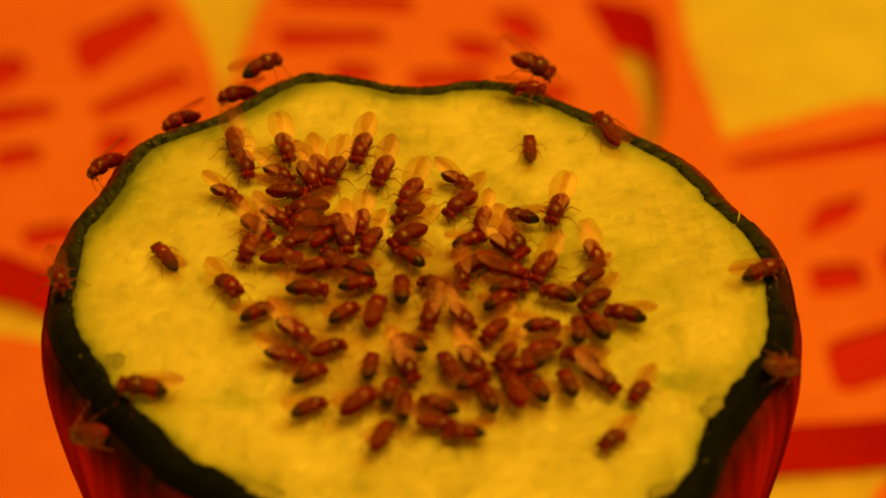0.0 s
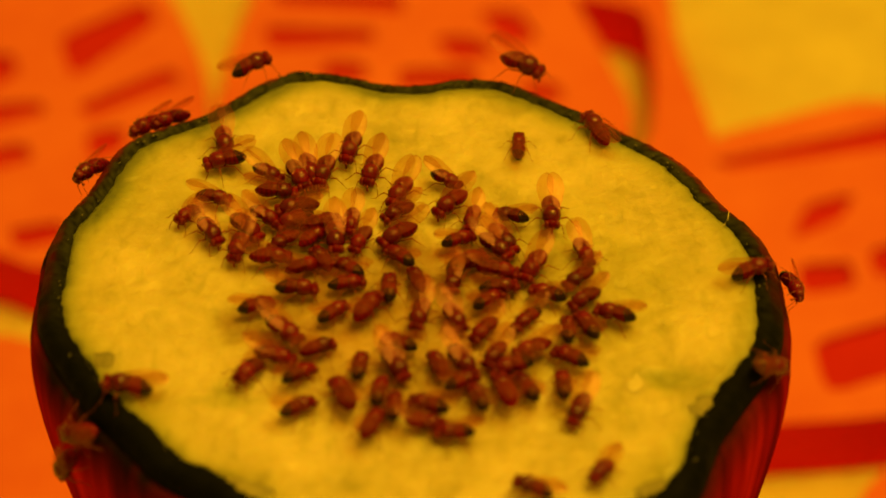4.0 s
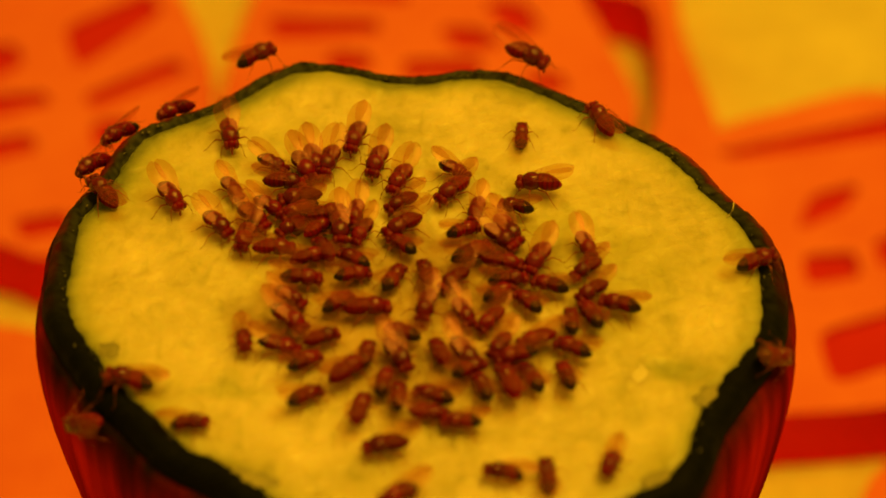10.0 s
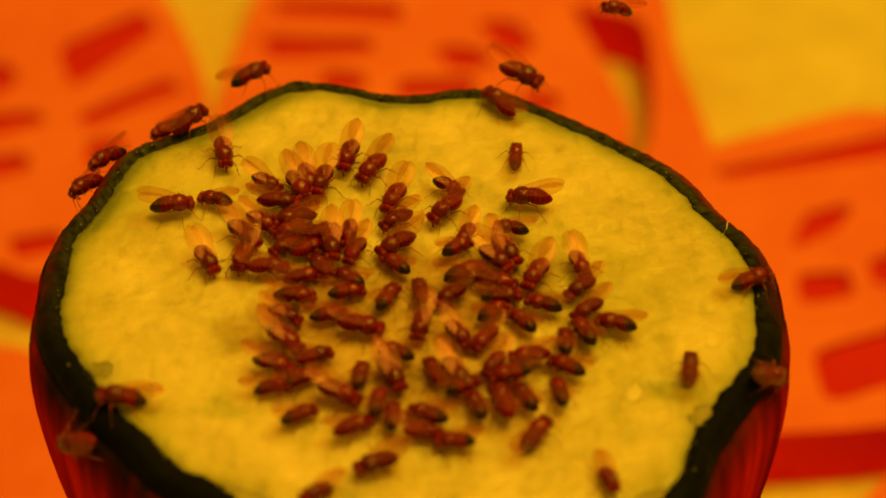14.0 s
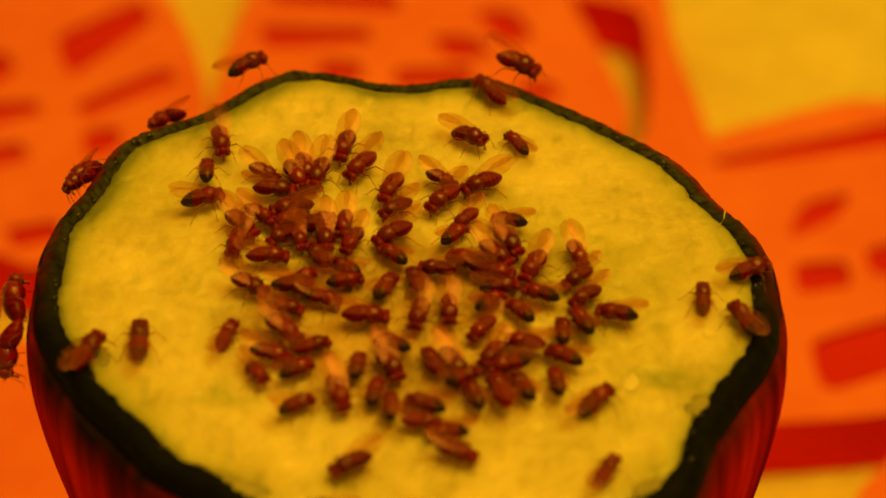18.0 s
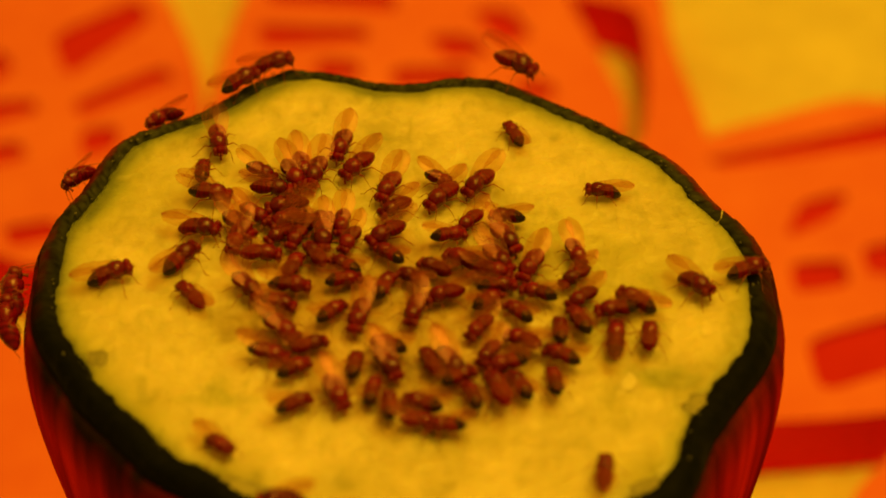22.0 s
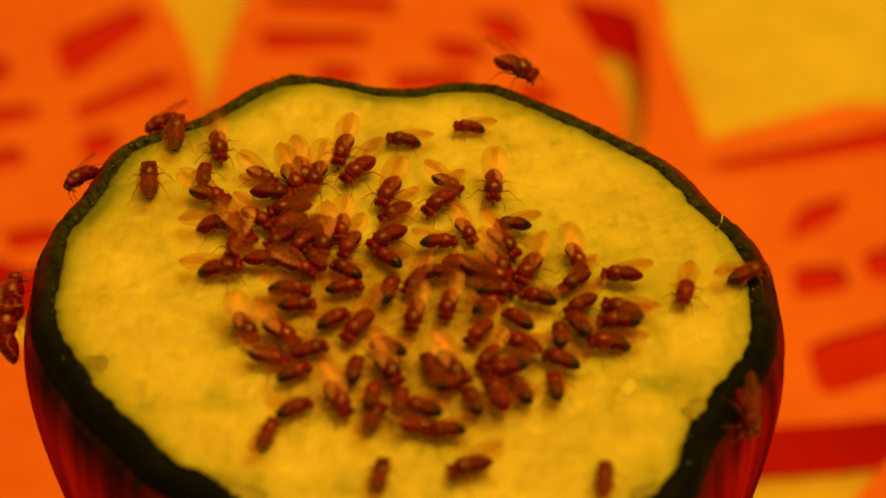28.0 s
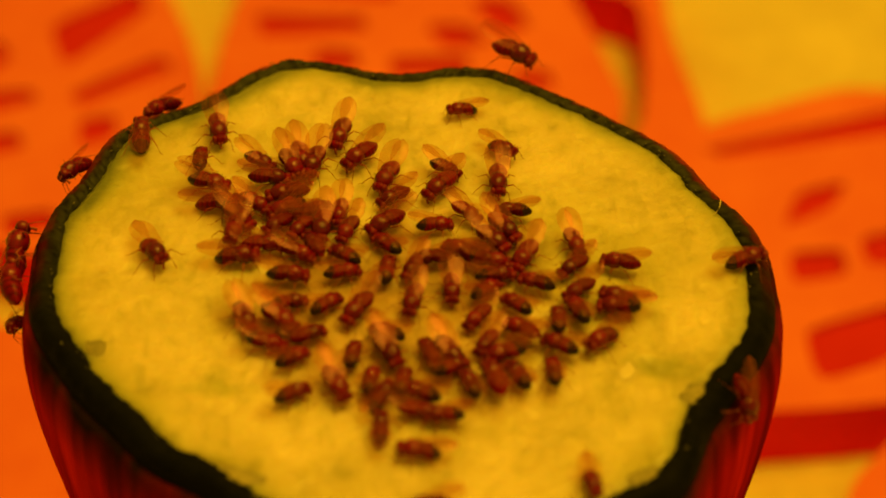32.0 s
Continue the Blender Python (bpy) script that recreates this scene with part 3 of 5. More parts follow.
def bulb(u0, u1, grow, n=16):
    """Abdomen from waist (u = 0) to end (u = 1), with shallow rings, tapered and bent down."""
    bm = bmesh.new()
    steps = max(5, int(24 * (u1 - u0)))
    rings = []
    for i in range(steps + 1):
        u = u0 + (u1 - u0) * i / steps
        r = 0.52 * math.sin(math.pi * (0.12 + 0.88 * u) ** 0.86) ** 0.60 * (1 + 0.014 * math.cos(u * 36)) + grow
        r = max(0.03, r)
        if grow and i == 0:
            r -= 0.04
        x, z = 0.02 - 1.36 * u, 0.79 - 0.14 * u - 0.20 * u * u
        rings.append([bm.verts.new((x + 0.16 * r * math.sin(2 * math.pi * k / n), r * math.cos(2 * math.pi * k / n), z + r * 0.90 * math.sin(2 * math.pi * k / n))) for k in range(n)])
    for p, q in zip(rings, rings[1:]):
        for k in range(n):
            m = (k + 1) % n
            bm.faces.new((p[k], q[k], q[m], p[m]))
    bm.faces.new(rings[0])
    bm.faces.new(rings[-1][::-1])
    bmesh.ops.recalc_face_normals(bm, faces=bm.faces)
    return bm


def bristles(bm, rng, count, centre, radii, long):
    """Short dark hairs that stand out from an egg-shaped part and lean back."""
    c, r = Vector(centre), Vector(radii)
    for _ in range(count):
        a, h = rng.uniform(0, 2 * math.pi), rng.uniform(0.15, 0.95)
        d = Vector((math.cos(a) * math.sqrt(1 - h * h), math.sin(a) * math.sqrt(1 - h * h), h))
        p = c + Vector((d.x * r.x, d.y * r.y, d.z * r.z))
        tip = p + (d + Vector((-0.9, 0, 0.1))).normalized() * long * rng.uniform(0.6, 1.0)
        tube(bm, [p, (p + tip) / 2 + d * 0.02, tip], [0.011, 0.008, 0.003], 3)


def fly(label, male, spread, lift, bow):
    """Two and a half millimetres long, head towards +x and bowed by some degrees, feet at z = 0."""

    def bowed(bm):
        bmesh.ops.rotate(bm, cent=(0.5, 0, 0.45), matrix=Matrix.Rotation(radians(bow), 3, "Y"), verts=bm.verts)
        return scaled(bm)

    root = tagged(new("fruit_fly"), label, "fruit fly", group="fruit flies on the cut fruit")
    thorax = part("thorax", bowed(ball(0.30, 0, 0.82, 0.60, 0.53, 0.51, 16, 10)), THORAX, root)
    part("scutellum", bowed(ball(-0.22, 0, 1.09, 0.17, 0.24, 0.12)), THORAX, thorax)
    rng = random.Random(3)
    bm = bmesh.new()
    bristles(bm, rng, 16, (0.28, 0, 0.82), (0.60, 0.53, 0.51), 0.24)
    part("bristles", bowed(bm), TIP, thorax, "short dark bristles")
    head = part("head", bowed(ball(0.93, 0, 0.78, 0.25, 0.39, 0.35)), HEADC, root)
    for s in (1, -1):
        part("eye", bowed(ball(0.95, s * 0.28, 0.80, 0.23, 0.17, 0.29, 12, 8)), EYEC, head, "dark red compound eye")
    bm = bmesh.new()
    tube(bm, [(1.02, 0, 0.58), (1.08, 0, 0.38), (1.08, 0, 0.20)], [0.09, 0.06, 0.08])
    part("proboscis", bowed(bm), LEGC, head)
    for s in (1, -1):
        bm = bmesh.new()
        tube(bm, [(1.15, s * 0.07, 0.82), (1.24, s * 0.09, 0.75), (1.28, s * 0.12, 0.72)], [0.035, 0.045, 0.01])
        tube(bm, [(1.24, s * 0.09, 0.76), (1.36, s * 0.16, 0.84)], [0.008, 0.003], 3)
        part("antenna", bowed(bm), LEGC, head)
    part("abdomen", bowed(bulb(0.0, 0.66 if male else 1.0, 0.0)), ABDOMEN, root, "banded brown abdomen")
    if male:
        part("abdomen_tip", bowed(bulb(0.58, 1.0, 0.012)), TIP, root, "glossy black abdomen tip")
    for s in (1, -1):
        wing = part("wing", bowed(wing_mesh(s, spread, lift)), WING, root, "clear amber wing")
        part("wing_venation", bowed(vein_mesh(s, spread, lift)), VEIN, wing, "thin amber wing veins")
    for s in (1, -1):
        for hip, knee, foot in (((0.62, 0.2, 0.58), (1.00, 0.52, 0.62), (1.26, 0.66, 0.0)), ((0.36, 0.25, 0.52), (0.40, 0.82, 0.70), (0.36, 1.36, 0.0)), ((0.12, 0.22, 0.52), (-0.50, 0.62, 0.66), (-1.05, 1.02, 0.0))):
            shin = [k * 0.45 + f * 0.55 + b for k, f, b in zip(knee, foot, (0, 0.03, 0.03))]
            toe = (foot[0] * 1.14, foot[1] * 1.16, 0.012)
            pts = [(x, s * y, z) for x, y, z in (hip, knee, shin, (foot[0], foot[1], 0.04), toe)]
            bm = bmesh.new()
            tube(bm, pts, [0.050, 0.036, 0.022, 0.016, 0.010])
            part("leg", scaled(bm), LEGC, root)
    return root


KINDS = [
    fly("reddish brown male fruit fly, black abdomen tip, folded wings, feeding", True, -8, 7, 13),
    fly("reddish brown female fruit fly, banded abdomen, folded wings, feeding", False, -8, 6, 13),
    fly("reddish brown male fruit fly with black abdomen tip and parted wings", True, -3, 9, 11),
    fly("reddish brown female fruit fly with banded abdomen and parted wings", False, -4, 8, 11),
    fly("reddish brown male fruit fly, black abdomen tip, folded wings, walking", True, -8, 6, -5),
    fly("reddish brown female fruit fly, banded abdomen, folded wings, walking", False, -8, 5, -5),
]
FLIES = {}


def hatch(name, kind, size):
    """One more fly of that kind; the first of each kind is the built one."""
    src = KINDS[kind]
    if src.get("used"):
        ob = copy_thing(src, Matrix.Identity(4))
    else:
        ob = src
        src["used"] = 1
    ob.scale = (size * 1.08,) * 3
    FLIES[name] = ob


def crawl(name, rows):
    """Rows of seconds, x and y in millimetres on the cut face and heading in degrees; or, on rim and skin, x, y, height over the face and three turns."""
    keys = []
    for t, x, y, *rest in rows:
        z, turns = (0.0, (0, 0, rest[0])) if len(rest) == 1 else (rest[0], rest[1:])
        keys.append((t, pose(x / 1000, y / 1000, FACE + z / 1000, *turns)))
    walk(FLIES[name], keys)


hatch("f1", 3, 1.24)
hatch("f2", 2, 1.20)
hatch("f3", 0, 1.00)
hatch("f4", 2, 1.02)
hatch("f5", 1, 1.17)
hatch("f6", 1, 1.24)
hatch("f7", 1, 1.24)
hatch("f8", 3, 1.24)
hatch("f9", 1, 1.24)
hatch("f10", 1, 1.24)
hatch("f11", 3, 1.23)
hatch("f12", 0, 1.00)
hatch("f13", 1, 1.22)
hatch("f14", 4, 0.92)
hatch("f15", 5, 1.24)
hatch("f16", 3, 1.24)
hatch("f17", 2, 1.15)
hatch("f18", 0, 1.24)
hatch("f19", 2, 1.18)
hatch("f20", 0, 1.04)
hatch("f21", 1, 1.22)
hatch("f23", 1, 1.00)
hatch("f24", 1, 1.00)
hatch("f25", 3, 1.14)
hatch("f26", 1, 1.05)
hatch("f27", 1, 1.24)
hatch("f28", 3, 1.06)
hatch("f29", 1, 1.05)
hatch("f30", 2, 1.00)
hatch("f31", 2, 1.00)
hatch("f32", 3, 1.04)
hatch("f33", 0, 1.12)
hatch("f34", 1, 1.04)
hatch("f36", 3, 1.24)
hatch("f37", 0, 1.00)
hatch("f38", 1, 1.01)
hatch("f39", 0, 1.00)
hatch("f40", 0, 1.00)
hatch("f41", 1, 1.24)
hatch("f42", 3, 1.21)
hatch("f43", 2, 1.22)
hatch("f44", 1, 1.14)
hatch("f45", 0, 1.07)
hatch("f46", 0, 1.00)
hatch("f47", 2, 1.07)
hatch("f48", 1, 1.00)
hatch("f49", 1, 1.03)
hatch("f50", 1, 1.23)
hatch("f51", 3, 1.08)
hatch("f52", 1, 1.02)
hatch("f53", 1, 1.04)
hatch("f54", 0, 1.12)
hatch("f55", 0, 1.08)
hatch("f56", 0, 1.00)
hatch("f57", 2, 1.06)
hatch("f58", 0, 1.04)
hatch("f59", 0, 1.00)
hatch("f60", 3, 1.10)
hatch("f61", 1, 1.15)
hatch("f62", 2, 1.00)
hatch("f63", 1, 1.03)
hatch("f64", 3, 1.00)
hatch("f65", 1, 1.07)
hatch("f66", 0, 1.11)
hatch("f67", 1, 1.00)
hatch("f68", 0, 1.24)
hatch("f69", 0, 1.00)
hatch("f70", 2, 1.00)
hatch("f71", 1, 1.24)
hatch("f72", 0, 1.09)
hatch("f73", 0, 1.02)
hatch("f74", 2, 1.08)
hatch("f75", 3, 1.00)
hatch("f76", 0, 1.00)
hatch("f77", 0, 1.00)
hatch("f78", 2, 1.00)
hatch("f79", 0, 1.00)
hatch("f80", 1, 1.24)
hatch("f81", 1, 1.24)
hatch("f82", 1, 1.09)
hatch("f83", 3, 1.14)
hatch("f84", 0, 1.00)
hatch("f85", 2, 1.00)
hatch("f86", 0, 1.13)
hatch("f87", 3, 1.00)
hatch("f88", 0, 1.24)
hatch("f89", 0, 1.00)
hatch("f90", 2, 1.00)
hatch("f91", 1, 1.24)
hatch("f93", 4, 1.24)
hatch("f96", 5, 1.00)
hatch("f99", 4, 1.15)
hatch("f100", 4, 1.14)
hatch("f101", 4, 1.24)
hatch("f102", 3, 1.42)
hatch("f98", 5, 1.24)
hatch("f103", 5, 1.18)
hatch("f105", 5, 1.24)
hatch("w31", 4, 1.24)
hatch("w32", 5, 1.24)
hatch("w34", 4, 1.00)
hatch("w36", 4, 1.17)
hatch("w3", 5, 1.00)
hatch("w24", 4, 1.24)
hatch("Xw", 4, 1.00)
hatch("Yw", 4, 1.00)
hatch("Zw", 4, 1.00)
hatch("w40", 4, 1.11)
hatch("w16", 5, 1.6)
hatch("w17", 5, 1.6)
# n1 and n2 are extra flies, added to darken bright gaps in the cluster
hatch("n1", 0, 1.15)
hatch("n2", 1, 1.20)
hatch("g1", 4, 1.00)

def motions():
    crawl("f1", [(0.0, -14.14, 17.03, -80), (4.5, -14.14, 17.03, -80), (9.0, -14.09, 16.82, -80), (21.0, -14.11, 17.02, -80), (30.0, -14.03, 16.82, -80), (32.0, -13.98, 17.12, -80)])
    crawl("f2", [(0.0, -10.32, 16.44, -74), (1.0, -10.27, 16.50, -78), (2.0, -10.88, 16.60, -146), (4.5, -14.46, 14.56, -166), (6.0, -15.23, 14.70, -159), (7.5, -17.63, 11.41, -94), (9.0, -17.74, 9.84, -56), (10.5, -17.91, 9.61, -58), (12.0, -17.43, 10.61, -14), (13.0, -17.41, 10.30, -7), (14.5, -17.40, 10.89, 22), (16.5, -15.12, 10.65, 28), (18.0, -14.95, 10.35, 22), (19.0, -14.80, 10.28, 18), (21.0, -14.34, 10.74, 0), (23.0, -14.18, 10.84, -12), (25.0, -14.02, 10.34, 0), (29.0, -14.37, 11.20, -25), (31.0, -14.05, 10.60, 18), (32.0, -14.20, 10.83, -16)])
    crawl("f3", [(0.0, -14.41, 11.19, -32), (1.0, -14.41, 10.87, -39), (2.0, -14.58, 9.61, 32), (4.5, -14.36, 10.77, -21), (6.0, -13.62, 10.43, -36), (9.0, -13.46, 10.28, -40), (12.0, -13.76, 11.58, -108), (13.0, -13.93, 10.88, -111), (13.8, -14.25, 11.37, -176), (14.5, -14.57, 11.85, 119), (16.5, -14.76, 12.81, 89), (18.0, -14.92, 13.65, 92), (19.0, -14.84, 13.68, 92), (21.0, -15.04, 13.46, 90), (25.0, -14.93, 13.57, 88), (29.0, -14.92, 13.60, 89), (31.0, -15.03, 13.51, 91), (32.0, -15.07, 13.69, 90)])
    crawl("f4", [(0.0, -10.66, 13.44, -36), (32.0, -10.66, 13.44, -36)])
    crawl("f5", [(0.0, -9.88, 11.17, -3), (4.5, -9.88, 11.17, -3), (7.0, -9.93, 11.45, -3), (9.0, -9.72, 11.26, -3), (13.0, -9.65, 11.11, -3), (19.0, -9.79, 11.36, -3), (32.0, -9.79, 11.36, -3)])
    crawl("f6", [(0.0, -8.42, 13.02, -66), (4.5, -8.42, 13.02, -66), (14.5, -8.32, 12.92, -66), (32.0, -8.32, 12.92, -66)])
    crawl("f7", [(0.0, -7.61, 13.73, -75), (32.0, -7.61, 13.73, -75)])
    crawl("f8", [(0.0, -6.51, 13.54, -105), (4.5, -6.51, 13.54, -105), (13.0, -6.48, 13.69, -105), (14.5, -6.60, 13.44, -105), (17.0, -6.60, 13.24, -105), (32.0, -6.60, 13.24, -105)])
    crawl("f9", [(0.0, -4.58, 16.26, -105), (4.5, -4.58, 16.26, -105), (14.5, -4.69, 16.46, -105), (17.0, -4.82, 16.36, -105), (19.0, -4.69, 16.36, -105), (23.0, -4.82, 16.36, -105), (25.0, -4.69, 16.36, -105), (32.0, -4.75, 16.46, -105)])
    crawl("f10", [(0.0, -2.91, 13.60, -106), (9.0, -2.91, 13.60, -106), (12.0, -2.77, 13.43, -109), (13.0, -2.24, 15.57, -117), (14.5, -3.17, 14.62, -124), (16.5, -3.35, 14.35, -120), (19.0, -3.55, 13.90, -131), (29.0, -3.42, 14.02, -134), (32.0, -3.23, 13.91, -135)])
    crawl("f11", [(0.0, -0.83, 11.14, -114), (4.5, -0.83, 11.14, -114), (7.0, -0.74, 10.94, -114), (9.0, -1.19, 11.53, -113), (32.0, -1.19, 11.53, -113)])
    crawl("f12", [(0.0, 2.54, 12.68, -35), (4.5, 2.54, 12.68, -35), (13.0, 2.90, 12.73, -35), (14.5, 2.71, 13.08, -35), (17.0, 2.45, 12.68, -35), (21.0, 2.58, 12.58, -35), (23.0, 2.57, 12.39, -35), (25.0, 3.09, 12.58, -35), (32.0, 3.09, 12.58, -35)])
    crawl("f13", [(0.0, 2.87, 9.82, -134), (4.5, 2.87, 9.82, -134), (7.0, 2.84, 10.21, -134), (9.0, 2.72, 10.31, -134), (17.0, 2.59, 10.30, -134), (21.0, 2.72, 10.40, -134), (25.0, 2.66, 10.60, -134), (28.0, 2.59, 10.36, -134), (30.0, 2.72, 10.50, -134), (32.0, 2.72, 10.50, -134)])
    crawl("f14", [(0.0, 8.07, 16.77, 92), (1.0, 8.02, 17.06, 86), (2.0, 8.05, 16.97, 88), (9.0, 7.88, 17.05, 87), (17.0, 7.97, 16.79, 85), (18.0, 8.15, 17.20, 131), (19.0, 8.14, 18.27, 117), (21.0, 8.16, 18.22, 119), (23.0, 8.16, 18.26, 117), (24.0, 8.01, 19.68, 137), (25.0, 5.59, 20.01, 167), (28.0, 4.76, 19.47, -175), (29.0, 4.75, 19.21, -172), (30.0, 4.69, 19.47, 180), (31.0, 4.72, 19.43, -175), (32.0, 4.34, 19.79, -165)])
    crawl("f15", [(0.0, 13.95, 18.90, 120), (9.0, 13.90, 18.80, 119), (12.0, 13.90, 18.80, 120), (13.0, 11.03, 20.04, 135), (14.0, 6.73, 23.31, 134), (14.5, 6.15, 23.85, 131), (16.5, 6.12, 23.55, 131), (18.0, 6.21, 23.43, 136), (19.0, 5.56, 23.70, 150), (20.0, 0.51, 25.39, 0.40, 0, -0, 173), (21.0, -6.97, 27.45, 0.40, 0, -0, 157), (21.6, -9.58, 27.14, 0.40, 0, -0, 173), (21.7, -9.84, 26.82, 0.40, 0, -0, 120), (21.9, -10.10, 26.50, 0.40, 0, -0, 67), (22.0, -10.37, 26.19, 0.40, 0, -0, 13), (22.5, -6.57, 22.03, -3), (23.0, -0.12, 21.59, 6), (24.0, 9.33, 24.20, 0.40, 0, -0, -8), (25.0, 14.59, 20.25, 0.40, 0, -0, -41), (25.5, 18.82, 13.30, -60), (26.0, 21.15, 11.85, -1.33, -1, -37, -103), (26.5, 23.48, 10.39, -2.67, 46, -57, 178), (27.0, 25.81, 8.94, -4.00, 83, -31, 108), (32.0, 24.46, 10.94, -9.00, 95, -31, 107)])
    crawl("f16", [(0.0, 9.86, 9.30, -110), (1.0, 9.68, 8.57, -115), (2.0, 10.08, 8.48, -119), (4.5, 10.14, 8.89, -77), (6.0, 10.01, 8.86, -48), (7.5, 10.29, 9.62, -17), (7.8, 10.49, 9.55, 41), (8.2, 10.68, 9.49, 98), (9.0, 9.95, 9.90, 135), (10.5, 8.79, 11.26, 180), (12.0, 8.79, 11.25, 180), (13.0, 8.84, 11.26, 174), (14.5, 8.44, 11.75, 171), (16.5, 5.83, 11.97, -144), (18.0, 5.41, 11.95, -152), (19.0, 5.35, 12.92, 142), (20.0, 5.38, 12.78, -173), (21.0, 5.40, 12.65, -129), (23.0, 5.43, 11.42, -134), (25.0, 5.45, 11.46, -151), (28.0, 6.52, 12.25, -93), (29.0, 6.43, 11.20, -94), (30.0, 6.52, 11.35, -91), (31.0, 6.70, 11.89, -93), (32.0, 6.94, 11.16, -90)])
    crawl("f17", [(0.0, -13.17, 14.51, -78), (1.0, -12.48, 11.51, -82), (2.0, -12.65, 10.25, -84), (4.5, -14.69, 6.56, -52), (6.0, -14.74, 6.59, -43), (9.0, -14.18, 6.47, -52), (10.5, -14.33, 6.62, -48), (12.0, -14.55, 6.62, -49), (13.0, -14.71, 6.72, -51), (14.5, -14.06, 3.34, -64), (16.5, -11.30, 1.17, -26), (18.0, -11.00, 1.07, -32), (19.0, -10.87, 0.86, -35), (21.0, -10.95, 0.96, -41), (23.0, -11.09, 0.73, -57), (25.0, -11.13, 0.19, -49), (29.0, -10.81, -3.40, -66), (30.0, -10.79, -3.47, -56), (31.0, -10.86, -3.70, -56), (32.0, -10.79, -3.35, -65)])
    crawl("f18", [(0.0, -11.88, 7.12, -48), (4.5, -11.88, 7.12, -48), (9.0, -11.73, 7.31, -48), (11.0, -11.86, 7.31, -48), (14.5, -11.99, 7.49, -48), (21.0, -11.98, 7.30, -48), (25.0, -11.91, 7.12, -48), (32.0, -11.91, 7.12, -48)])
    crawl("f19", [(0.0, -12.30, 5.20, -103), (4.5, -12.30, 5.20, -103), (9.0, -12.21, 5.29, -103), (11.0, -12.09, 5.29, -103), (14.5, -11.89, 5.20, -103), (17.0, -12.33, 5.29, -103), (19.0, -12.00, 5.85, -103), (32.0, -12.00, 5.85, -103)])
    crawl("f20", [(0.0, -10.60, 8.54, -38), (4.5, -10.60, 8.54, -38), (11.0, -10.70, 8.64, -38), (14.5, -10.79, 9.02, -38), (17.0, -10.71, 8.73, -38), (23.0, -10.89, 8.64, -38), (25.0, -10.77, 8.73, -38), (32.0, -10.77, 8.73, -38)])
    crawl("f21", [(0.0, -8.34, 9.32, -169), (4.5, -8.34, 9.32, -169), (11.0, -8.49, 9.42, -169), (13.0, -8.42, 9.18, -169), (17.0, -8.43, 9.32, -169), (19.0, -8.49, 9.13, -169), (21.0, -8.61, 9.13, -169), (23.0, -8.57, 9.61, -169), (25.0, -8.44, 9.61, -169), (32.0, -8.44, 9.61, -169)])
    crawl("f23", [(0.0, -9.12, 5.88, -140), (4.5, -9.12, 5.88, -140), (7.0, -9.04, 6.25, -140), (9.0, -8.93, 6.44, -140), (32.0, -8.93, 6.44, -140)])
    crawl("f24", [(0.0, -7.05, 6.32, 49), (9.0, -7.05, 6.32, 49), (13.0, -7.15, 6.19, 46), (16.0, -7.48, 6.23, -24), (19.0, -7.81, 6.27, -93), (29.0, -7.30, 6.11, -125), (32.0, -7.30, 6.11, -125)])
    crawl("f25", [(0.0, -9.93, 4.04, 0), (4.5, -9.93, 4.04, 0), (13.0, -10.08, 4.00, 0), (17.0, -9.84, 4.04, 0), (19.0, -9.97, 4.13, 0), (21.0, -10.28, 4.31, 0), (23.0, -10.03, 4.13, 0), (25.0, -9.90, 4.13, 0), (32.0, -9.90, 4.13, 0)])
    crawl("f26", [(0.0, -6.32, 3.87, 117), (4.5, -6.32, 3.87, 117), (7.0, -6.48, 3.86, 117), (13.0, -6.48, 4.01, 117), (14.5, -6.30, 4.15, 117), (32.0, -6.30, 4.15, 117)])
    crawl("f27", [(0.0, -5.41, 6.18, -87), (9.0, -5.41, 6.18, -87), (13.0, -5.52, 6.42, -88), (19.0, -5.84, 6.24, -88), (29.0, -5.79, 6.11, -96), (32.0, -5.79, 6.11, -96)])
    crawl("f28", [(0.0, -4.33, 7.96, -96), (4.5, -4.33, 7.96, -96), (14.5, -4.41, 7.77, -96), (19.0, -4.54, 7.67, -96), (32.0, -4.54, 7.67, -96)])
    crawl("f29", [(0.0, -3.58, 5.99, -115), (4.5, -3.58, 5.99, -115), (9.0, -3.73, 5.89, -115), (11.0, -3.91, 5.80, -115), (32.0, -3.91, 5.80, -115)])
    crawl("f30", [(0.0, -4.43, 3.03, 144), (4.5, -4.43, 3.03, 144), (17.0, -4.28, 2.93, 144), (19.0, -4.41, 3.03, 144), (21.0, -4.28, 3.12, 144), (25.0, -4.10, 3.12, 144), (32.0, -4.10, 3.12, 144)])
    crawl("f31", [(0.0, -4.45, 1.41, 12), (4.5, -4.45, 1.41, 12), (9.0, -4.35, 1.32, 12), (13.0, -4.36, 1.45, 12), (21.0, -4.24, 1.68, 12), (25.0, -4.17, 1.32, 12), (32.0, -4.17, 1.32, 12)])
    crawl("f32", [(0.0, -7.55, 3.15, 23), (9.0, -7.55, 3.15, 23), (14.5, -7.57, 3.03, 16), (16.5, -6.38, 0.01, -40), (17.8, -7.19, 1.39, 31), (19.0, -8.00, 2.78, 101), (24.0, -7.70, 3.08, 37), (29.0, -7.40, 3.38, -28), (32.0, -7.40, 3.38, -28)])
    crawl("f33", [(0.0, -7.95, 0.77, 0), (4.5, -7.95, 0.77, 0), (14.5, -7.99, 0.94, 0), (32.0, -7.99, 0.94, 0)])
